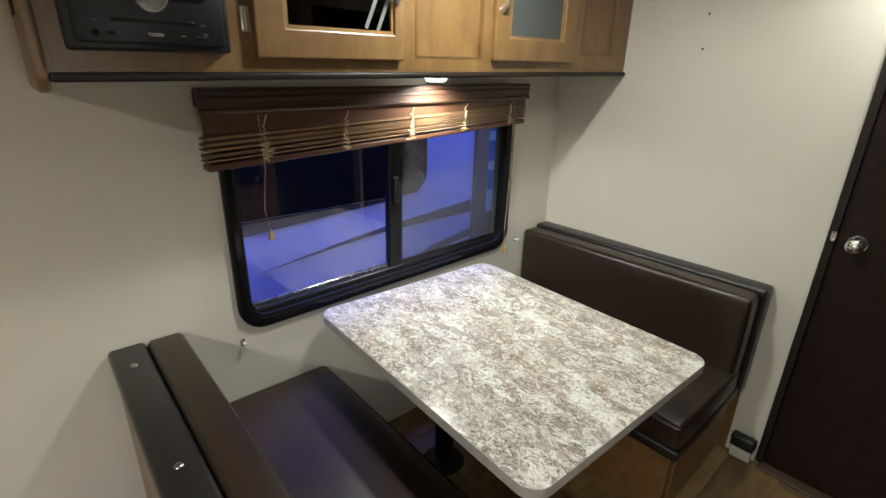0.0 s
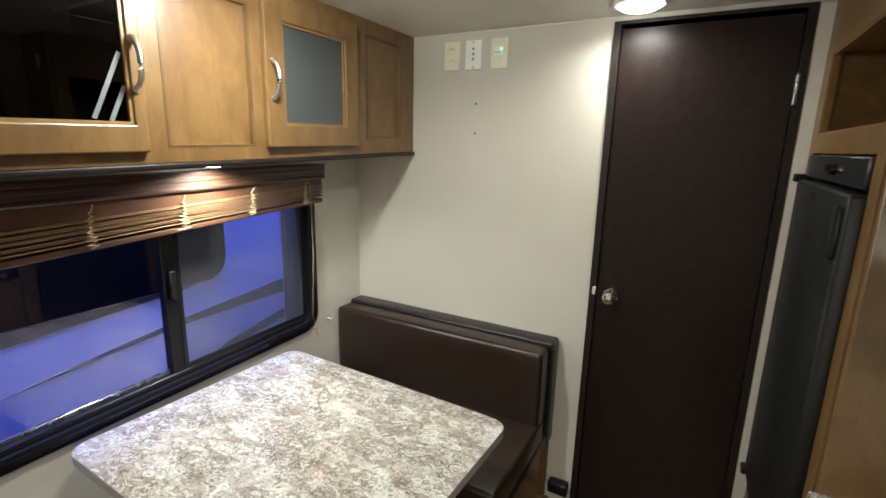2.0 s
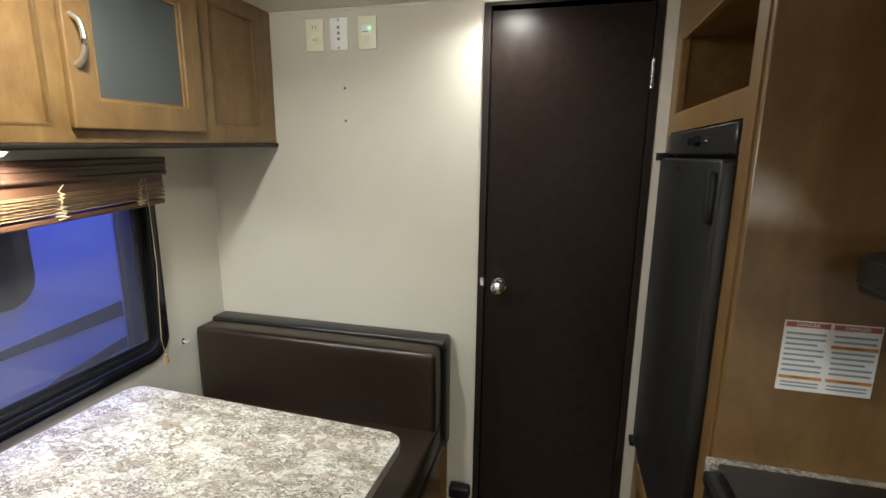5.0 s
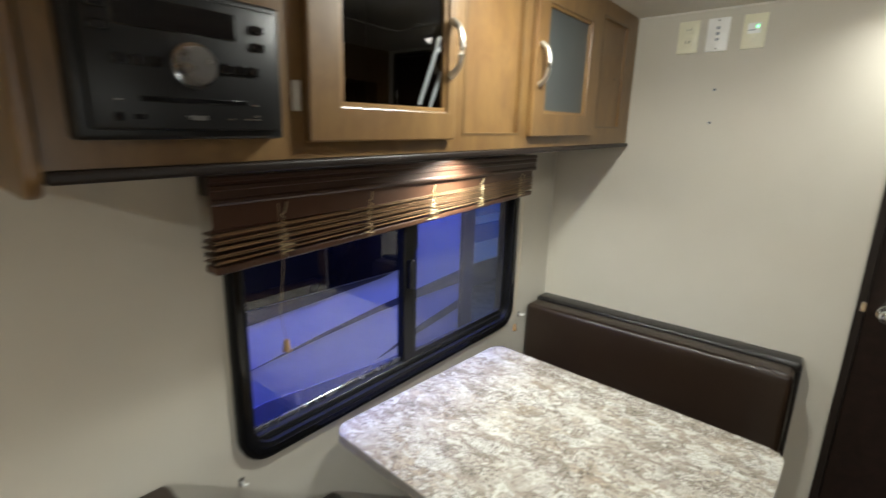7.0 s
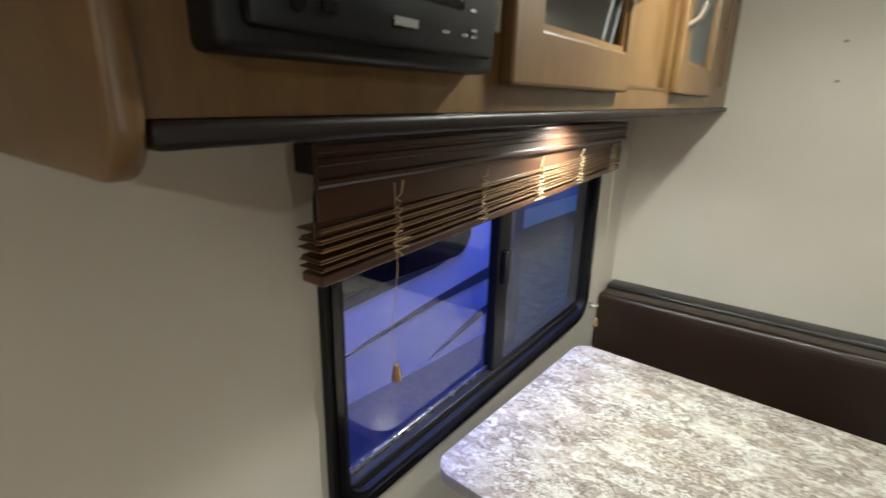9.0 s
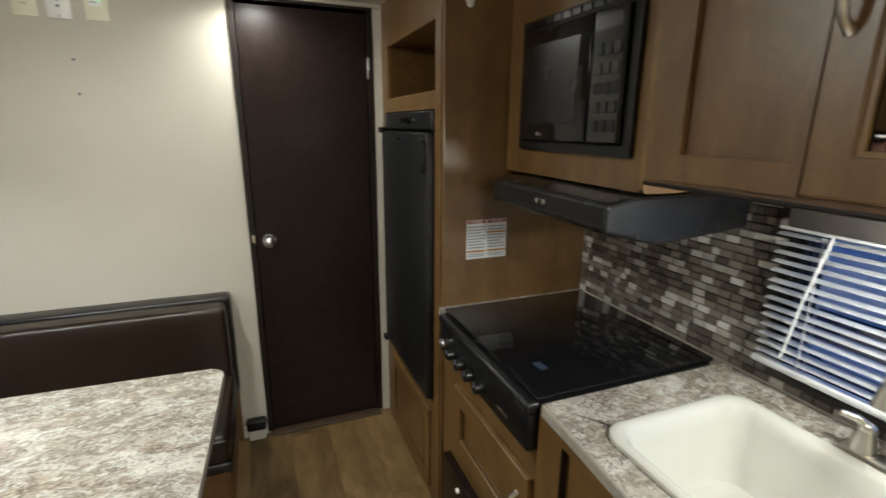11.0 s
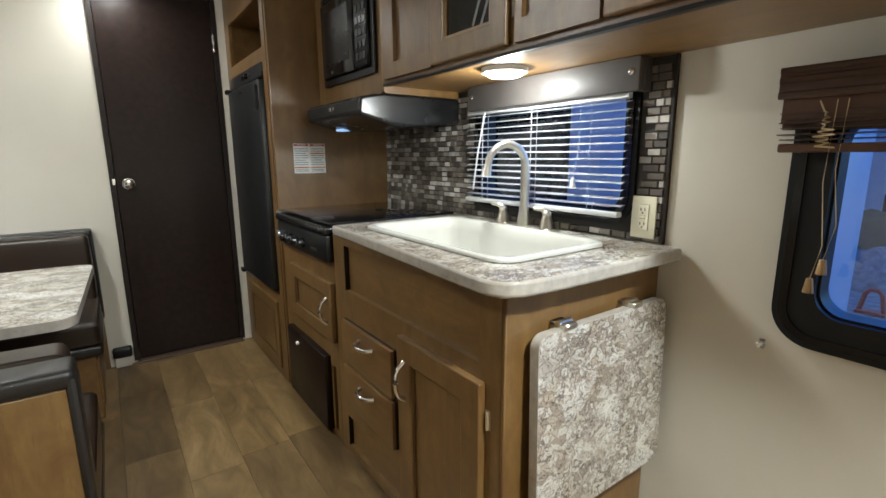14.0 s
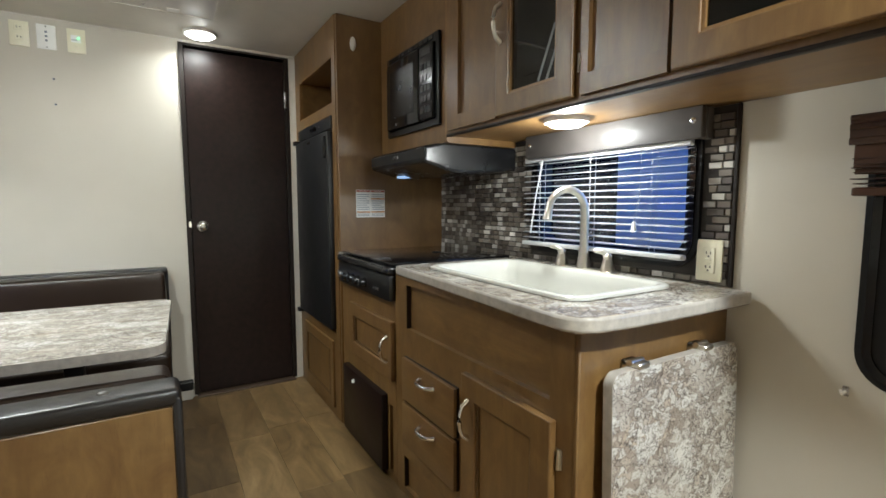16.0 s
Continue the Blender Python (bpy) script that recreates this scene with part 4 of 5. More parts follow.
part("toe_panel", boxes((0.14, 0.545, FY - 0.026, FY - 0.0175, 0.02, 0.165)), MAPLE_H, base, smooth=False)
# likewise a painted shadow strip, at the toe recess's end
part("reveal", boxes((0.5325, 0.535, FY - 0.0176, FY - 0.001, 0.030, 0.155)), ESPRESSO_TRIM, base, smooth=False)
part("end_panel", boxes((XE - 0.014, XE, YK + 0.002, FY + 0.001, 0.0, ZC - 0.036), bevel=0.003), MAPLE_SIDE, base, "maple end panel")
part("inner_side", boxes((0.585, 0.598, YK + 0.002, FY - 0.018, 0.0, ZC - 0.04)), CARCASS, base, smooth=False)
for z0, z1 in ((0.395, 0.553), (0.222, 0.383)):
    dr = part("drawer_front", slab(0.150, 0.512, z0, z1, FY, 1, 0.021, 0.005), MAPLE_H, base, "maple drawer front")
    part("drawer_edge", slab(0.149, 0.513, z0 - 0.001, z1 + 0.001, FY - 0.001, 1, 0.010, 0.001), ESPRESSO_TRIM, dr, smooth=False)
    pull(dr, 0.318, z1 - 0.040, FY + 0.021, 1, 0.10, True, CHROME)
bd = shaker("cabinet_door", base, -0.262, 0.110, 0.045, 0.620, FY, 1, 0.070, 0.021)
pull(bd, 0.070, 0.492, FY + 0.021, 1, 0.115, False, CHROME)
hinges(base, -0.272, (0.530, 0.12), FY, 1)

stc = thing("stove_cabinet", (0.9, -0.9, 0.0), "stained maple cabinet under the stove with a small door", "cabinet")
part("face_frame", sheet(rect(0.600, 1.2135, 0.0, 0.745), [rect(0.66, 1.04, 0.45, 0.60), rect(0.690, 1.16, 0.012, 0.335), rect(0.635, 0.664, 0.03, 0.31)], on_y(FY, -1), 0.018), MAPLE_V, stc, smooth=False)
part("inner_back", boxes((0.602, 1.213, FY - 0.10, FY - 0.09, 0.0, 0.74)), DARK, stc, smooth=False)
od = shaker("cabinet_door", stc, 0.602, 1.075, 0.425, 0.662, FY, 1, 0.058, 0.021)
pull(od, 0.640, 0.548, FY + 0.021, 1, 0.10, False, CHROME)
part("furnace_door", boxes((0.684, 1.150, FY - 0.012, FY + 0.028, 0.020, 0.345), bevel=0.006, segs=2), ESPRESSO, stc, "dark brown furnace access panel")
part("door_catch", cyl(bmesh.new(), (1.00, FY + 0.026, 0.300), (1.00, FY + 0.038, 0.300), 0.010, 0.008, 14), WHITE, stc, "white round catch")

# worktop with a sink cutout; the free end swells outwards
front = [(0.585, -0.612), (0.45, -0.607), (0.20, -0.593), (-0.05, -0.577), (-0.22, -0.565), (-0.31, -0.560)]
end = [(-0.338, -0.565), (-0.364, -0.582), (-0.379, -0.612), (-0.387, -0.68), (-0.391, -0.80), (-0.393, -0.95), (-0.392, -1.08), (-0.390, YK + 0.008)]
SX0, SX1, SY0, SY1 = -0.258, 0.456, -1.070, -0.668
outline = front + end + [(0.585, YK + 0.008)]
wt = thing("worktop", (0.08, -0.9, ZC - 0.036), "granite-look laminate worktop with a rounded end", "worktop")
ct = part("top", sheet(outline, [round_rect(SX0 + 0.018, SX1 - 0.018, SY0 + 0.018, SY1 - 0.018, 0.04)], on_z(ZC - 0.036), 0.036), LAMINATE, wt)
part("backing_board", sheet([(0.575, YK + 0.02), (0.575, FY - 0.01), (-0.30, FY - 0.01), (-0.30, YK + 0.02)], [round_rect(SX0 + 0.018, SX1 - 0.018, SY0 + 0.018, SY1 - 0.018, 0.04)], on_z(ZC - 0.039), 0.0025), CARCASS, wt, smooth=False)
edge_banded(ct)
bv = ct.modifiers.new("rolled edge", "BEVEL")
bv.width, bv.segments, bv.limit_method, bv.angle_limit = 0.010, 3, "ANGLE", radians(55)
bm = sheet(rect(1.190, 1.2135, YK + 0.008, -0.598), [], on_z(ZC - 0.036), 0.036)
single("worktop_strip", bm, LAMINATE, "narrow granite-look strip beside the stove", "worktop", smooth=False)


def sink_bowl():
    """Rolled rim, sloping walls and a flat floor in one skin."""
    bm = bmesh.new()
    steps = [(0.0, ZC + 0.002), (0.001, ZC + 0.009), (0.008, ZC + 0.013), (0.022, ZC + 0.011), (0.030, ZC + 0.002), (0.036, ZC - 0.03), (0.046, ZC - 0.15), (0.056, ZC - 0.175), (0.075, ZC - 0.185)]
    rings = []
    for d, z in steps:
        r = max(0.045, 0.055 - d * 0.2)
        rings.append([bm.verts.new((x, y, z)) for x, y in round_rect(SX0 + d, SX1 - d, SY0 + d, SY1 - d, r, 8)])
    for a, b in zip(rings, rings[1:]):
        for k in range(len(a)):
            bm.faces.new((a[k], a[(k + 1) % len(a)], b[(k + 1) % len(a)], b[k]))
    mid = bm.verts.new(((SX0 + SX1) / 2, (SY0 + SY1) / 2, ZC - 0.188))
    last = rings[-1]
    for k in range(len(last)):
        bm.faces.new((last[k], last[(k + 1) % len(last)], mid))
    return bm


sk = thing("kitchen_sink", (0.118, -0.865, ZC), "white rectangular drop-in sink, empty", "sink")
part("basin", sink_bowl(), SINK, sk)
part("drain", cyl(bmesh.new(), (0.118, -0.88, ZC - 0.192), (0.118, -0.88, ZC - 0.184), 0.042, 0.038, 24), CHROME, sk)

fa = thing("kitchen_faucet", (0.108, -1.105, ZC), "brushed nickel gooseneck faucet with two lever handles", "faucet")
FX, FYY = 0.112, -1.105
part("deck_plate", boxes((FX - 0.135, FX + 0.135, FYY - 0.026, FYY + 0.026, ZC + 0.001, ZC + 0.013), bevel=0.010, segs=3), NICKEL, fa)
bm = cyl(bmesh.new(), (FX, FYY, ZC + 0.012), (FX, FYY, ZC + 0.05), 0.024, 0.019, 24)
cyl(bm, (FX, FYY, ZC + 0.05), (FX, FYY, ZC + 0.085), 0.0175, 0.016, 24)
part("spout_base", bm, NICKEL, fa)
pts = [(FX, FYY, ZC + 0.08), (FX, FYY, ZC + 0.14), (FX, FYY, ZC + 0.200)]
for k in range(1, 13):
    a = radians(180 - 176 * k / 12)
    reach = 0.070 + 0.070 * math.cos(a)
    pts.append((FX + 0.22 * reach, FYY + 0.97 * reach, ZC + 0.209 + 0.070 * math.sin(a)))
sp = part("spout", tube(pts, [0.014] * 3 + [0.0135 - 0.0002 * k for k in range(12)], 14), NICKEL, fa)
e0, e1 = Vector(pts[-1]), Vector(pts[-1]) + (Vector(pts[-1]) - Vector(pts[-2])).normalized() * 0.036
part("aerator", cyl(bmesh.new(), e0, e1, 0.0122, 0.0165, 18), NICKEL, sp)
for sgn in (-1, 1):
    hx = FX + sgn * 0.102
    bm = cyl(bmesh.new(), (hx, FYY, ZC + 0.012), (hx, FYY, ZC + 0.052), 0.024, 0.014, 20)
    ball(bm, (hx, FYY, ZC + 0.058), 0.015, 1, 1, 0.9, 8)
    hd = part("lever_body", bm, NICKEL, fa)
    part("lever", tube([(hx, FYY, ZC + 0.062), (hx + 0.014, FYY + 0.010, ZC + 0.074), (hx + 0.038, FYY + 0.020, ZC + 0.076)], [0.0095, 0.0085, 0.0065], 10), NICKEL, hd)

# ---- stove ----
sv = thing("gas_stove", (0.89, -0.9, 0.745), "black gas stove with its glass cover shut", "stove")
part("stove_body", boxes((0.604, 1.186, YK + 0.03, -0.632, 0.72, ZC - 0.01)), BLACK, sv, smooth=False)
part("glass_cover", boxes((0.598, 1.188, YK + 0.024, -0.612, ZC - 0.006, ZC + 0.006), bevel=0.004, segs=2), STOVE_GLASS, sv, "glossy black glass cover")
part("front_lip", boxes((0.600, 1.187, -0.628, -0.585, ZC - 0.040, ZC - 0.010), bevel=0.009, segs=3), BLACK_HOOD, sv)
bm = boxes((0.602, 1.186, -0.632, -0.592, 0.742, ZC - 0.042), bevel=0.008, segs=2)
part("control_panel", bm, BLACK, sv)
for kx in (1.14, 1.055, 0.985, 0.915, 0.845):
    big = kx < 1.1
    bm = cyl(bmesh.new(), (kx, -0.594, 0.785), (kx, -0.565 if big else -0.575, 0.785), 0.021 if big else 0.016, 0.017 if big else 0.013, 20)
    kb = part("burner_knob", bm, BLACK_HOOD if big else STEEL, sv)
    part("pointer", boxes((kx - 0.002, kx + 0.002, -0.5665 if big else -0.576, -0.563 if big else -0.573, 0.788, 0.802)), INK, kb, smooth=False)
part("maker_mark", boxes((0.70, 0.755, -0.5925, -0.5905, 0.772, 0.783)), STEEL, sv, "plain silver maker mark", smooth=False)
part("cover_handle", boxes((0.86, 0.90, -0.98, -0.95, ZC + 0.006, ZC + 0.010), bevel=0.002), BLACK, sv)

# ---- range hood ----
HX0, HX1 = 0.578, 1.110
hd = thing("range_hood", (0.885, -1.0, 1.27), "black enamel range hood with a lamp", "hood")
prof = [(YK + 0.009, 1.258), (-0.94, 1.238), (-0.88, 1.240), (-0.738, 1.276), (-0.742, 1.340), (-0.80, 1.352), (YK + 0.009, 1.354)]
bm = sheet(prof, [], lambda u, v, w: (HX0 + w, u, v), HX1 - HX0)
hb = part("hood_body", bm, BLACK_HOOD, hd, smooth=False)
bv = hb.modifiers.new("pressed edge", "BEVEL")
bv.width, bv.segments, bv.limit_method, bv.angle_limit = 0.012, 3, "ANGLE", radians(25)
part("front_band", boxes((HX0 + 0.005, HX1 - 0.002, -0.743, -0.738, 1.290, 1.332), bevel=0.002), BLACK, hd)
part("switch", boxes((0.835, 0.855, -0.739, -0.733, 1.304, 1.320), bevel=0.002), STEEL, hd)
part("switch", boxes((0.805, 0.825, -0.739, -0.733, 1.304, 1.320), bevel=0.002), STEEL, hd)
part("hood_lens", boxes((0.98, 1.06, -0.892, -0.848, 1.2395, 1.262), bevel=0.003), GLOW_COOL, hd, "frosted hood lamp lens")

# ---- overhead cabinets of the galley ----
UF, UB = -0.842, 1.385
mc = thing("microwave_cabinet", (0.92, -1.03, UB), "stained maple overhead cabinet around the microwave", "cabinet")
part("face_frame", sheet(rect(0.600, 1.2135, UB - 0.026, CEIL - 0.002), [rect(0.632, 1.105, 1.440, 1.790)], on_y(UF, -1), 0.02), MAPLE_V, mc, smooth=False)
pts = [(YK + 0.009, UB - 0.028), (UF - 0.02, UB - 0.028)] + [(UF - 0.014 + 0.014 * math.sin(radians(a)), UB - 0.014 - 0.014 * math.cos(radians(a))) for a in (20, 45, 70, 90)] + [(UF, CEIL - 0.002), (YK + 0.009, CEIL - 0.002)]
part("side_board", sheet(pts, [], on_x(0.586, 1), 0.014), BIRCH, mc, "pale birch end board with a rounded corner")
part("shelf_board", boxes((0.600, 1.2135, YK + 0.009, UF - 0.02, UB - 0.028, UB - 0.014)), BIRCH, mc, smooth=False)
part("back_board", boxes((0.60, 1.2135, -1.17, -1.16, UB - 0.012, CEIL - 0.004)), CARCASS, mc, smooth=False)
mw = thing("microwave", (0.92, -1.0, 1.43), "black built-in microwave with a glass door", "microwave")
part("body", boxes((0.635, 1.102, -1.15, UF - 0.004, 1.443, 1.787)), BLACK, mw, smooth=False)
part("trim_frame", sheet(rect(0.626, 1.112, 1.434, 1.796), [rect(0.650, 1.092, 1.458, 1.766)], on_y(UF + 0.002, 1), 0.012), BLACK, mw, smooth=False)
for k in range(10):
    part("vent_slat", boxes((0.668 + k * 0.042, 0.702 + k * 0.042, UF + 0.013, UF + 0.018, 1.773, 1.790), bevel=0.001), BLACK_HOOD, mw, smooth=False)
md = part("microwave_door", boxes((0.770, 1.088, UF - 0.004, UF + 0.030, 1.462, 1.762), bevel=0.006, segs=2), BLACK_GLOSS, mw, "glossy black microwave door")
part("door_window", boxes((0.812, 1.045, UF + 0.0295, UF + 0.0315, 1.510, 1.722), bevel=0.001), BLACK_HOOD, md)
cp = part("control_panel", boxes((0.654, 0.766, UF - 0.004, UF + 0.028, 1.462, 1.762), bevel=0.005), BLACK_GLOSS, mw)
part("display", boxes((0.668, 0.754, UF + 0.0275, UF + 0.0295, 1.718, 1.750)), BLACK_HOOD, cp, smooth=False)
for r in range(5):
    for c in range(3):
        part("key", boxes((0.666 + c * 0.030, 0.690 + c * 0.030, UF + 0.0275, UF + 0.0305, 1.490 + r * 0.043, 1.516 + r * 0.043), bevel=0.001), BLACK_HOOD if r in (1, 3) else BLACK, cp)
part("maker_mark", boxes((0.96, 0.99, UF + 0.0298, UF + 0.0312, 1.476, 1.486)), STEEL, md, "plain silver maker mark", smooth=False)

uc = thing("overhead_cabinet", (-0.45, -1.03, UB), "stained maple overhead cabinet above the sink", "cabinet")
UX0 = -1.75
part("face_frame", sheet(rect(UX0, 0.5855, UB, CEIL - 0.002), [rect(0.0, 0.24, 1.44, 1.97), rect(-0.80, -0.42, 1.44, 1.97), rect(-1.66, -0.95, 1.44, 1.97)], on_y(UF, -1), 0.02), MAPLE_V, uc, smooth=False)
part("underside", boxes((UX0, 0.5855, YK + 0.002, UF - 0.021, UNDER, UB + 0.010)), BIRCH, uc, "pale wood underside", smooth=False)
part("light_rail", boxes((UX0, 0.5855, UF - 0.018, UF + 0.004, UB - 0.006, UB + 0.003), bevel=0.002, segs=2), ESPRESSO_TRIM, uc)
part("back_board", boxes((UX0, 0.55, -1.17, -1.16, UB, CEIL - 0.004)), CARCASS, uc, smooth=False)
part("side_board", boxes((UX0 - 0.012, UX0, YK + 0.002, UF, UB, CEIL - 0.002)), MAPLE_SIDE, uc, smooth=False)
part("fixed_panel", sheet(rect(0.256, 0.560, 1.398, CEIL - 0.004), [rect(0.275, 0.488, 1.450, 1.955)], on_y(UF, 1), 0.014), MAPLE_V, uc, smooth=False)
k1 = shaker("cabinet_door", uc, -0.083, 0.252, 1.402, 1.995, UF, 1, 0.062, glass=GLASS_DARK)
etched_stripes(k1, -0.083, 0.252, 1.402, 0.062, UF + 0.0064, 1)
pull(k1, 0.226, 1.690, UF + 0.019, 1, 0.12)
hinges(uc, -0.097, (1.49, 1.90), UF, 1)
part("fixed_panel", sheet(rect(-0.36, -0.110, 1.402, CEIL - 0.004), [rect(-0.345, -0.135, 1.455, 1.955)], on_y(UF, 1), 0.014), MAPLE_V, uc, smooth=False)
shaker("cabinet_door", uc, -0.86, -0.37, 1.402, 1.995, UF, 1, 0.062, glass=GLASS_DARK)
shaker("cabinet_door", uc, -1.68, -0.93, 1.402, 1.995, UF, 1, 0.062)

# ---- sink window: valance and white blind ----
va = thing("window_valance", (0.10, -1.16, 1.28), "black padded valance board over the sink window", "valance")
part("board", boxes((-0.270, 0.448, -1.150, -1.125, 1.293, UNDER - 0.001), bevel=0.006, segs=2), VALANCE_BLACK, va)
part("return_end", boxes((-0.270, -0.250, YK + 0.017, -1.150, 1.293, UNDER - 0.001), bevel=0.003), VALANCE_BLACK, va)
part("return_end", boxes((0.428, 0.448, YK + 0.017, -1.150, 1.293, UNDER - 0.001), bevel=0.003), VALANCE_BLACK, va)
for sx in (-0.245, 0.421):
    part("screw", ball(bmesh.new(), (sx, -1.1245, 1.343), 0.009, 1, 0.5, 1, 8), CHROME, va, "chrome screw head")
mb = thing("venetian_blind", (0.12, -1.16, 0.95), "white aluminium venetian blind, lowered with slats open", "blind")
BX0, BX1 = -0.225, 0.480
part("headrail", boxes((BX0, BX1, -1.172, -1.152, 1.280, 1.305), bevel=0.003), BLIND_WHITE, mb)


def curved_slat(x0, x1, width, arch):
    bm = bmesh.new()
    rows = []
    for k in range(6):
        u = -0.5 + k / 5
        rows.append([bm.verts.new((x, u * width, arch * (1 - 4 * u * u))) for x in (x0, x1)])
    for a, b in zip(rows, rows[1:]):
        bm.faces.new((a[0], a[1], b[1], b[0]))
    bmesh.ops.solidify(bm, geom=list(bm.faces), thickness=0.0008)
    return bm


NS = 14
for k in range(NS):
    rng = random.Random(k)
    bm = curved_slat(BX0, BX1, 0.025, 0.0025)
    bm.transform(pose(0, -1.160, 0.983 + k * 0.0222, -9 + rng.uniform(-3, 3), rng.uniform(-0.25, 0.25), 0))
    part("slat", bm, BLIND_WHITE, mb)
part("bottom_rail", boxes((BX0 + 0.010, BX1 + 0.006, -1.174, -1.146, 0.950, 0.966), bevel=0.005, segs=2), BLIND_WHITE, mb)
for cx in (-0.11, 0.38, 0.13):
    for cy in (-1.1735, -1.1465):
        part("ladder_cord", tube([(cx, cy, 1.285), (cx, cy, 0.96)], 0.0011, 5), BLIND_WHITE, mb)
tc = part("lift_cord", tube([(-0.075, -1.140, 1.285), (-0.078, -1.138, 1.15), (-0.06, -1.138, 1.055)], 0.0012, 5), BLIND_WHITE, mb)
part("cord_tassel", cyl(bmesh.new(), (-0.06, -1.138, 1.06), (-0.06, -1.138, 1.03), 0.005, 0.010, 10), WHITE, tc)
part("tilt_wand", tube([(0.36, -1.140, 1.285), (0.385, -1.128, 1.14), (0.402, -1.120, 1.0)], 0.003, 7), BLIND_WHITE, mb)

# ---- outlet, flip-up shelf and plates on the walls ----
PY = YK + 0.009
ot = thing("wall_outlet", (-0.268, PY, 0.956), "ivory GFCI outlet on the tiled wall", "outlet")
part("plate", boxes((-0.311, -0.237, PY, PY + 0.007, 0.897, 1.015), bevel=0.003, segs=2), IVORY, ot)
part("socket_face", boxes((-0.291, -0.257, PY + 0.006, PY + 0.0095, 0.920, 0.992), bevel=0.001), IVORY, ot)
for z in (0.974, 0.934):
    for dx in (-0.006, 0.006):
        part("slot", boxes((-0.274 + dx - 0.0012, -0.274 + dx + 0.0012, PY + 0.009, PY + 0.0102, z, z + 0.008)), BLACK, ot, smooth=False)
    part("slot", cyl(bmesh.new(), (-0.274, PY + 0.009, z - 0.006), (-0.274, PY + 0.0102, z - 0.006), 0.0025, n=8), BLACK, ot)
for z in (0.959, 0.950):
    part("test_button", boxes((-0.2825, -0.2655, PY + 0.009, PY + 0.0115, z - 0.003, z + 0.003), bevel=0.001), IVORY, ot)

for n, (y0, kind_, label) in enumerate(((0.635, "outlet", "ivory double outlet plate near the ceiling"), (0.535, "switch", "white switch plate with three small grey buttons"), (0.419, "panel", "ivory control plate with a green light"))):
    y1 = y0 + 0.074
    ob = thing("wall_" + kind_, (XD, y0 + 0.037, 1.93), label, kind_)
    m_ = WHITE if n == 1 else IVORY
    part("plate", boxes((XD - 0.007, XD, y0, y1, 1.865, 1.981), bevel=0.003, segs=2), m_, ob)
    if n == 0:
        for z in (1.950, 1.905):
            sc = part("socket_face", boxes((XD - 0.010, XD - 0.006, y0 + 0.021, y1 - 0.021, z - 0.014, z + 0.014), bevel=0.001), IVORY, ob)
            for dy in (-0.006, 0.006):
                part("slot", boxes((XD - 0.0106, XD - 0.0095, y0 + 0.037 + dy - 0.001, y0 + 0.037 + dy + 0.001, z - 0.004, z + 0.005)), BLACK, sc, smooth=False)
    elif n == 1:
        for z in (1.946, 1.926, 1.906):
            part("push_button", boxes((XD - 0.011, XD - 0.006, y0 + 0.032, y1 - 0.032, z - 0.005, z + 0.005), bevel=0.002), INK, ob, "small grey push button")
        for z in (1.972, 1.874):
            part("screw", cyl(bmesh.new(), (XD - 0.0065, y0 + 0.037, z), (XD - 0.0085, y0 + 0.037, z), 0.003, n=8), STEEL, ob)
    else:
        part("label_strip", boxes((XD - 0.0078, XD - 0.0066, y0 + 0.018, y1 - 0.016, 1.915, 1.95)), WHITE, ob, smooth=False)
        part("indicator", ball(bmesh.new(), (XD - 0.008, y0 + 0.028, 1.938), 0.0045, 1, 1, 1, 6), GREEN, ob, "small glowing green light")
        part("rocker", boxes((XD - 0.010, XD - 0.006, y0 + 0.030, y1 - 0.030, 1.896, 1.910), bevel=0.001), IVORY, ob)
        part("text_bar", boxes((XD - 0.0082, XD - 0.0070, y0 + 0.034, y1 - 0.018, 1.925, 1.928)), INK, ob, smooth=False)
for z in (1.728, 1.606):
    ob = thing("wall_anchor", (XD, 0.556, z), "small screw hole with a torn plastic anchor", "anchor", "wall anchors")
    part("anchor_ring", cyl(bmesh.new(), (XD, 0.556, z), (XD - 0.003, 0.556, z), 0.0055, 0.005, 10), INK, ob)
    part("anchor_hole", cyl(bmesh.new(), (XD - 0.002, 0.554, z), (XD - 0.004, 0.554, z), 0.003, n=8), BLACK, ob)


def cord_hook(x, y, z, out):
    ob = thing("cord_hook", (x, y, z), "small grey cord hook screwed to the wall", "hook", "cord hooks")
    part("hook_plate", boxes((x - 0.006, x + 0.006, min(y, y + out * 0.004), max(y, y + out * 0.004), z - 0.012, z + 0.012), bevel=0.001), STEEL, ob)
    part("hook_arm", tube([(x, y + out * 0.003, z), (x, y + out * 0.024, z - 0.002), (x, y + out * 0.032, z + 0.009)], 0.0032, 7), WHITE, ob)
    part("hook_screw", cyl(bmesh.new(), (x, y + out * 0.004, z + 0.007), (x, y + out * 0.007, z + 0.007), 0.003, n=8), STEEL, ob)


cord_hook(0.380, YW, 0.640, -1)
cord_hook(1.745, YW, 0.72, -1)
cord_hook(-0.597, YK, 0.684, 1)

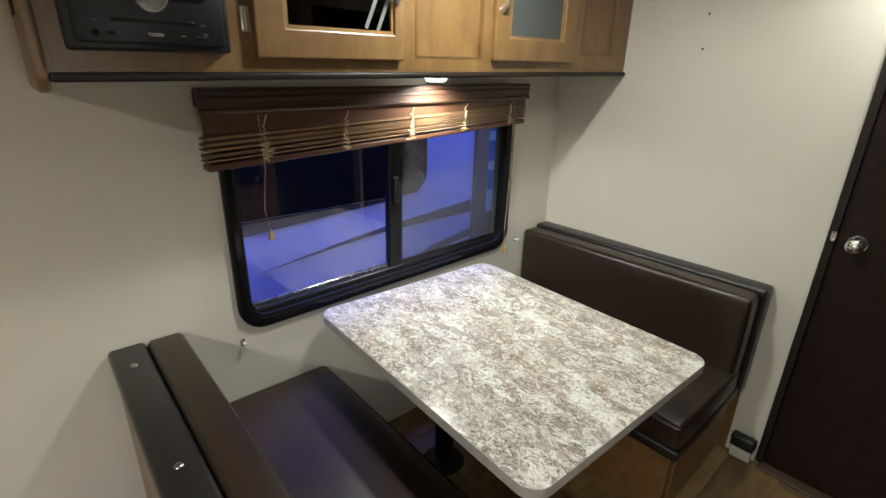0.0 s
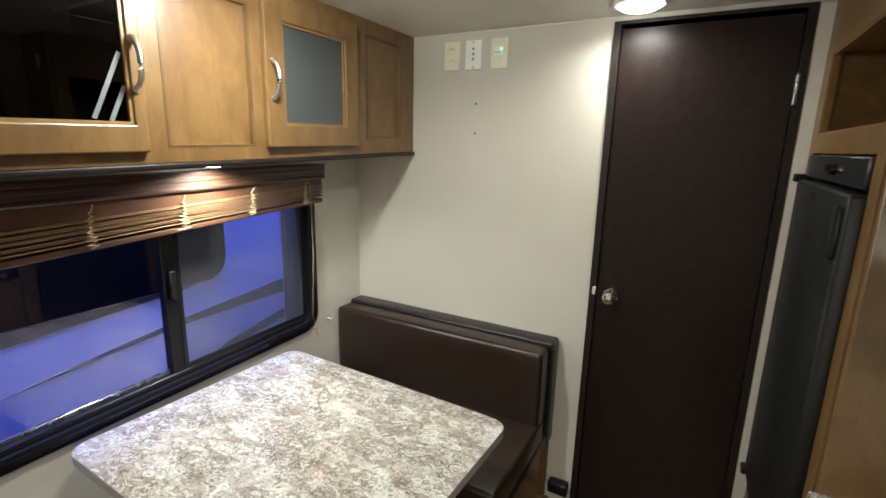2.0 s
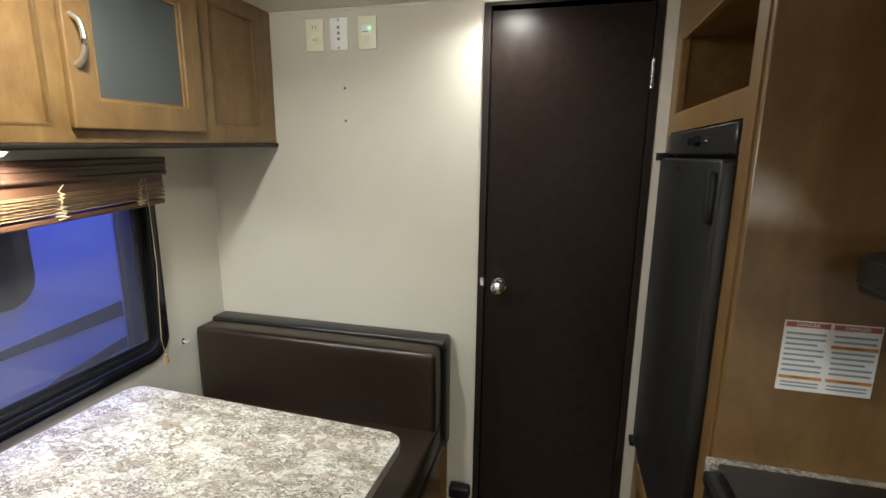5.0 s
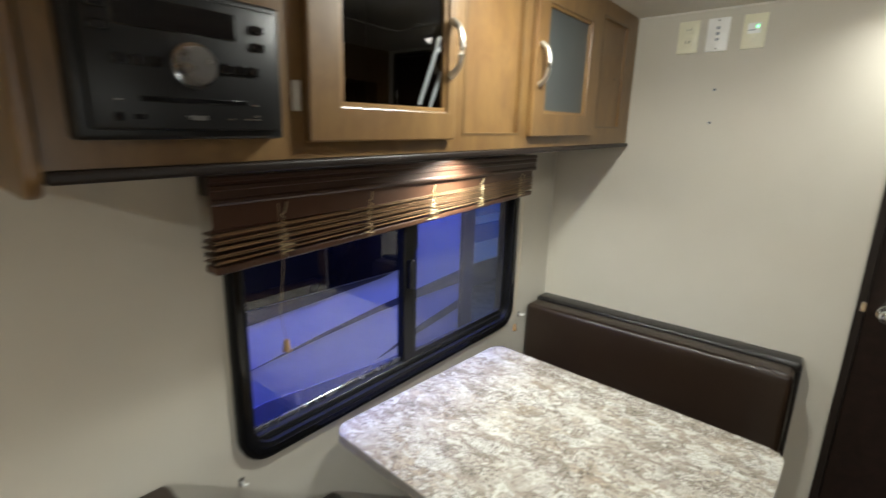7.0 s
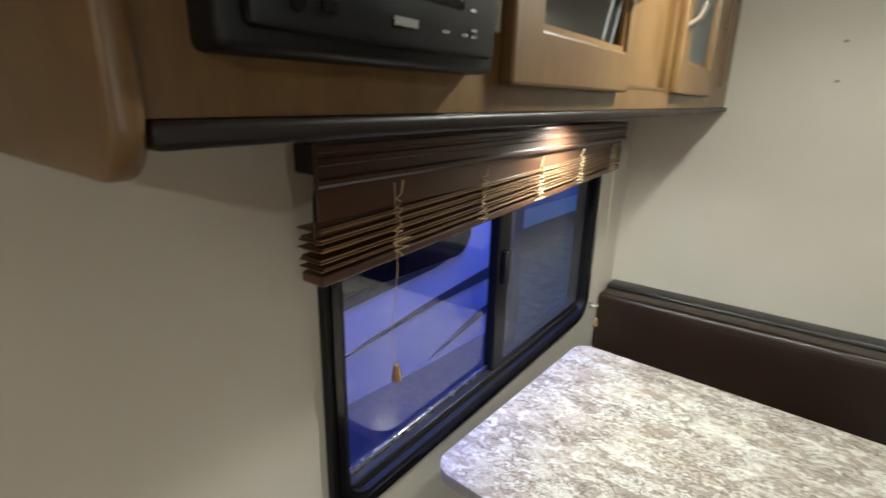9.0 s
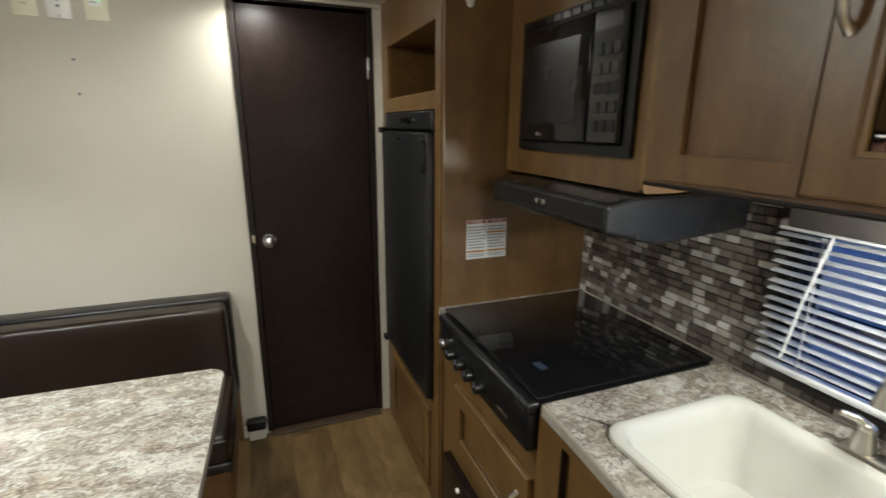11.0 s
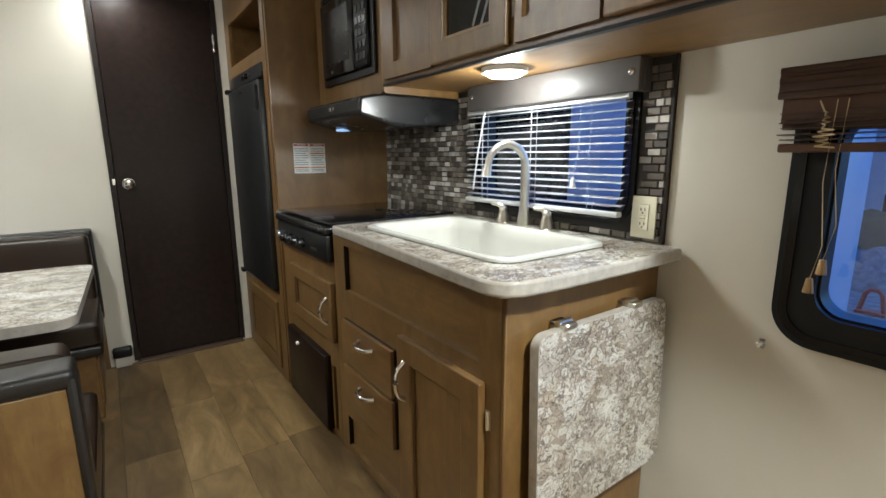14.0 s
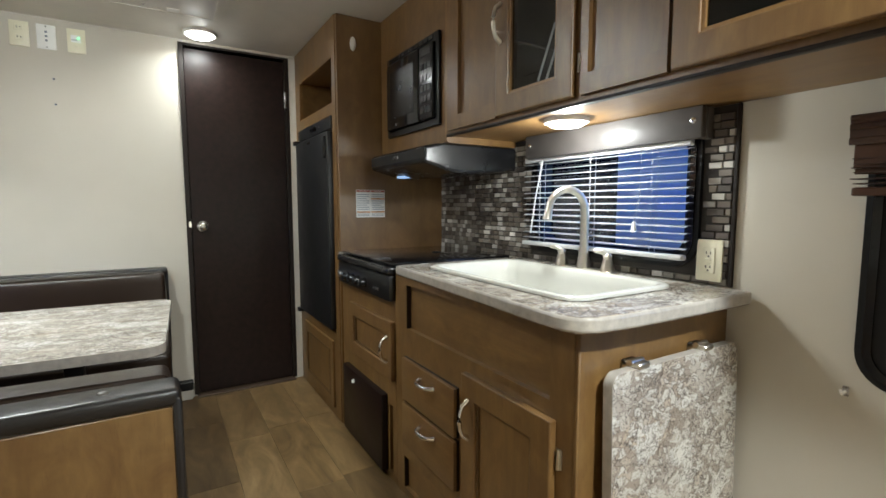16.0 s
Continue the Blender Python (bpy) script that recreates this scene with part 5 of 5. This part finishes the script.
fs = thing("flip_up_shelf", (-0.37, -0.92, 0.27), "granite-look flip-up shelf hanging folded from the cabinet end", "shelf")
bm = sheet(round_rect(-1.172, -0.672, 0.272, 0.748, 0.030, 6), [], on_x(-0.345, -1), 0.026)
bmesh.ops.rotate(bm, cent=(-0.345, 0, 0.742), matrix=Matrix.Rotation(radians(1.5), 3, "Y"), verts=bm.verts)
bo = edge_banded(part("shelf_board", bm, LAMINATE, fs))
bv = bo.modifiers.new("rolled edge", "BEVEL")
bv.width, bv.segments, bv.limit_method, bv.angle_limit = 0.006, 2, "ANGLE", radians(60)
for by in (-0.772, -1.030):
    bm = boxes((-0.376, -0.327, by - 0.020, by + 0.020, 0.747, 0.761), (-0.344, -0.327, by - 0.020, by + 0.020, 0.64, 0.761), bevel=0.003)
    cyl(bm, (-0.352, by - 0.022, 0.758), (-0.352, by + 0.022, 0.758), 0.008, n=12)
    part("hinge_bracket", bm, NICKEL, fs, "steel drop-leaf bracket")

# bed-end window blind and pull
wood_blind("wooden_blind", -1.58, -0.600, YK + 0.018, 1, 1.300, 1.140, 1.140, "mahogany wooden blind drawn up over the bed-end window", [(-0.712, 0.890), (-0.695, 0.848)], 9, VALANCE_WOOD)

# ---- outdoors at dusk ----
ground = structure("ground", boxes((-400, 400, -400, 400, -0.95, -0.80)), GRAVEL, "dark gravel storage lot")


def trailer(name, y, way, x0, x1, low, high, label, wheels=True, depth=2.2):
    """A travel trailer standing alongside; way: +1 if its body lies towards +y."""
    ob = thing(name, ((x0 + x1) / 2, y, -0.80), label, "trailer", "parked trailers")
    ya, yb = min(y, y + way * depth), max(y, y + way * depth)
    part("body", boxes((x0, x1, ya, yb, low, high), bevel=0.05, segs=3), TRAILER_WHITE, ob)
    part("chassis", boxes((x0 + 0.1, x1 - 0.1, ya + 0.1, yb - 0.1, -0.45, low)), DECAL_DARK, ob, smooth=False)
    for wx in (x0 * 0.5 + x1 * 0.5 - 0.4, x0 * 0.5 + x1 * 0.5 + 0.4) if wheels else ():
        wh = part("wheel", cyl(bmesh.new(), (wx, y + way * 0.08, -0.47), (wx, y + way * 0.30, -0.47), 0.33, n=28), RUBBER, ob)
        part("rim", cyl(bmesh.new(), (wx, y + way * 0.07, -0.47), (wx, y + way * 0.10, -0.47), 0.19, n=20), STEEL, wh)
    return ob


t1 = trailer("parked_trailer", 1.70, 1, -4.2, 1.975, -0.05, 2.0, "white travel trailer with grey swoosh decals parked close alongside")
D = on_y(1.698, -1)
part("tinted_window", sheet(round_rect(0.15, 1.575, 0.895, 1.55, 0.11), [], D, 0.012), TINTED, t1, "black tinted window")
part("decal_band", sheet([(-3.9, 0.60), (0.54, 0.823), (1.33, 0.873), (1.42, 0.888), (0.54, 0.888), (-3.9, 0.80)], [], D, 0.003), DECAL, t1, smooth=False)
part("decal_swoosh", sheet([(0.645, 0.650), (1.02, 0.688), (1.325, 0.712), (1.93, 0.718), (1.93, 0.792), (1.325, 0.740), (1.02, 0.704)], [], D, 0.003), DECAL, t1, smooth=False)
part("decal_swoosh", sheet([(1.30, 0.468), (1.62, 0.52), (1.93, 0.565), (1.93, 0.615), (1.62, 0.56)], [], D, 0.003), DECAL, t1, smooth=False)
part("lower_skirt", sheet([(-4.1, 0.0), (1.95, 0.0), (1.95, 0.42), (1.32, 0.449), (0.72, 0.500), (0.50, 0.47), (-4.1, 0.45)], [], D, 0.004), TRAILER_SKIRT, t1, smooth=False)
part("corner_trim", boxes((1.955, 2.06, 1.685, 1.75, -0.05, 1.95), bevel=0.008), DECAL, t1)
t3 = trailer("parked_trailer", 3.6, 1, 2.6, 9.0, -0.1, 2.2, "pale trailer standing farther off with blue panels", False)
for z in (0.2, 0.55, 0.9):
    part("side_panel", boxes((2.7, 8.8, 3.575, 3.605, z, z + 0.24), bevel=0.01), SHUTTER, t3)
trailer("parked_trailer", -3.2, -1, -0.2, 0.66, -0.1, 2.2, "white utility trailer parked beyond the galley window", False, 0.5)
t4 = trailer("parked_trailer", -3.0, -1, 0.80, 7.0, -0.1, 2.2, "white travel trailer parked beyond the galley window")
part("tinted_window", sheet(round_rect(1.5, 2.4, 0.7, 1.6, 0.1), [], on_y(-2.998, 1), 0.02), TINTED, t4, "black tinted window")
part("decal_band", sheet([(0.85, 0.3), (6.9, 0.42), (6.9, 0.55), (0.85, 0.5)], [], on_y(-2.998, 1), 0.003), DECAL, t4, smooth=False)


def tree(x, y, h, seed):
    rng = random.Random(seed)
    ob = thing("tree", (x, y, -0.8), "dark bare-edged tree against the dusk sky", "tree", "far trees")
    part("trunk", tube([(x, y, -0.8), (x + 0.1, y, h * 0.4), (x, y, h * 0.85)], [0.22, 0.15, 0.04], 8), BARK, ob)
    bm = bmesh.new()
    for k in range(420):
        a, r, z = rng.uniform(0, 6.28), abs(rng.gauss(0, 0.26)) * h, rng.uniform(0.25, 1.0) * h
        r *= 1.15 - z / h
        s = rng.uniform(0.12, 0.3)
        m = pose(x + r * math.cos(a), y + r * math.sin(a), z, rng.uniform(0, 180), rng.uniform(0, 180), rng.uniform(0, 180))
        vs = [bm.verts.new(m @ Vector(p)) for p in ((-s, 0, 0), (0, -s * 0.5, 0), (s, 0, 0), (0, s * 0.5, s * 0.2))]
        bm.faces.new(vs)
    part("crown", bm, LEAF, ob, smooth=False)


for k, (tx, ty, th) in enumerate(((-1.5, -30, 6), (2.5, -34, 7), (-6, -32, 8), (6.5, -31, 6), (11, -36, 8), (-12, -34, 7))):
    tree(tx, ty, th, k)
shed = thing("storage_shed", (1.0, -15.0, -0.8), "pale shed wall across the gravel lot at dusk", "shed")
part("wall", boxes((-6.0, 6.0, -15.2, -15.0, -0.8, 3.4), bevel=0.02), WALL_FAR, shed)
part("roof", boxes((-6.3, 6.3, -19.0, -14.7, 3.4, 3.6), bevel=0.03), DECAL_DARK, shed)
for wx in (1.45, -1.2, -3.6):
    part("window", boxes((wx, wx + 0.52, -15.03, -14.97, -0.25, 0.18), bevel=0.01), DECAL_DARK, shed)
part("post", boxes((2.62, 2.74, -15.06, -14.96, -0.8, 3.3), bevel=0.01), DECAL_DARK, shed)
part("red_sign", boxes((2.38, 2.56, -15.03, -14.98, -0.05, 0.20), bevel=0.005), RED, shed, "small red sign")


def mound(name, x, y, w, d, h, material, label, category, seed):
    """A loose heap with an uneven top."""
    rng = random.Random(seed)
    bm = bmesh.new()
    n = 26
    grid = []
    for i in range(n + 1):
        row_ = []
        for j in range(9):
            u, v = i / n * 2 - 1, j / 4 - 1
            bell = max(0.0, 1 - u * u) * max(0.0, 1 - v * v)
            row_.append(bm.verts.new((x + u * w / 2, y + v * d / 2, -0.80 - 0.02 + h * bell * rng.uniform(0.75, 1.15))))
        grid.append(row_)
    for i in range(n):
        for j in range(8):
            bm.faces.new((grid[i][j], grid[i + 1][j], grid[i + 1][j + 1], grid[i][j + 1]))
    single(name, bm, material, label, category)


mound("earth_bank", 1.2, -11.8, 9.0, 2.4, 0.85, LEAF, "dark weedy earth bank at the edge of the lot", "bank", 3)
mound("gravel_heap", 0.6, -9.4, 2.4, 1.8, 0.52, GRAVEL, "low grey gravel heap on the lot", "heap", 4)
mound("gravel_heap", 1.9, -9.0, 1.5, 1.5, 0.45, GRAVEL, "low grey gravel heap on the lot", "heap", 6)
rc = thing("red_stand", (0.40, -7.4, -0.8), "small red plastic loop stand on the gravel", "stand")
part("loop", tube([(0.28, -7.4, -0.78), (0.32, -7.4, -0.55), (0.36, -7.4, -0.50), (0.44, -7.4, -0.50), (0.48, -7.4, -0.55), (0.52, -7.4, -0.78)], 0.028, 8), RED, rc)
part("foot", boxes((0.25, 0.55, -7.48, -7.32, -0.80, -0.76), bevel=0.01), RED, rc)

# ---- tiled splashback ----
SPL = (-0.325, 1.2135, ZC + 0.001, UNDER - 0.001)
structure("splashback", sheet(rect(*SPL), [round_rect(*inset(WIN2, 0.006), 0.08)], on_y(YK, 1), 0.004), GROUT, "grouted mosaic backing").parent = None
structure("splash_trim", boxes((-0.336, -0.326, YK, YK + 0.011, ZC + 0.001, UNDER - 0.001), bevel=0.002), ESPRESSO_TRIM, "dark edge strip of the splashback")
TW, TH, G = 0.037, 0.0190, 0.0026


def tile_mesh(w, h):
    bm = box(bmesh.new(), 0, w, 0, 0.006, 0, h)
    top = [v for v in bm.verts if v.co.y > 0.003]
    for v in top:
        v.co.x += 0.0015 if v.co.x < w / 2 else -0.0015
        v.co.z += 0.0015 if v.co.z < h / 2 else -0.0015
    bmesh.ops.recalc_face_normals(bm, faces=bm.faces)
    me = bpy.data.meshes.new("tile")
    bm.to_mesh(me)
    bm.free()
    me.materials.append(STONE)
    return me


tiles = {}
rng = random.Random(5)
cells = []
row = 0
z = SPL[2] + 0.002
while z + TH < SPL[3]:
    x = SPL[0] + 0.003 - (0.023 if row % 2 else 0.0)
    while x < SPL[1]:
        w = TW * (1.0 if rng.random() < 0.62 else (0.62 if rng.random() < 0.5 else 1.32))
        a, b = max(x, SPL[0] + 0.001), min(x + w, SPL[1] - 0.001)
        x += w + G
        clear = b < WIN2[0] + 0.002 or a > WIN2[1] - 0.002 or z + TH < WIN2[2] + 0.002
        if b - a > 0.008 and clear:
            cells.append((a, z, round(b - a, 3)))
    z += TH + G
    row += 1
# the stretch round the sink is nearest; the far corner behind the stove is one piece of geometry
near = [c for c in cells if c[0] < 0.86][:300]
rest = [c for c in cells if c not in near]
for a, z, w in near:
    if w not in tiles:
        tiles[w] = tile_mesh(w, TH)
    ob = new("tile", tiles[w])
    ob.location = (a, YK + 0.0035 + rng.uniform(0, 0.0015), z)
    ob.parent = wall_galley
bm = bmesh.new()
for a, z, w in rest:
    box(bm, a, a + w, YK + 0.0035, YK + 0.009, z, z + TH)
ob = part("tile_field", bm, STONE, wall_galley, smooth=False)
ob["kind"] = "stuff"

# ---- floor planks ----
PL, PW = 0.61, 0.185
pm = {}
rng = random.Random(11)
y = YK + 0.004
row = 0
while y < YW - 0.01:
    wy = min(PW, YW - y)
    x = XB - rng.uniform(0, PL)
    while x < XD:
        a, b = max(x, XB + 0.002), min(x + PL, XD - 0.001)
        x += PL
        if b - a < 0.03:
            continue
        key = (round(b - a, 3), round(wy, 3))
        if key not in pm:
            bm = box(bmesh.new(), 0.0006, b - a - 0.0006, 0.0006, wy - 0.0006, -0.004, 0.0, 0.0006, 1)
            me = bpy.data.meshes.new("plank")
            bm.to_mesh(me)
            bm.free()
            me.materials.append(PLANK)
            pm[key] = me
        ob = new("plank", pm[key])
        ob.location = (a, y, 0.0)
        ob.parent = floor
    y += PW
    row += 1
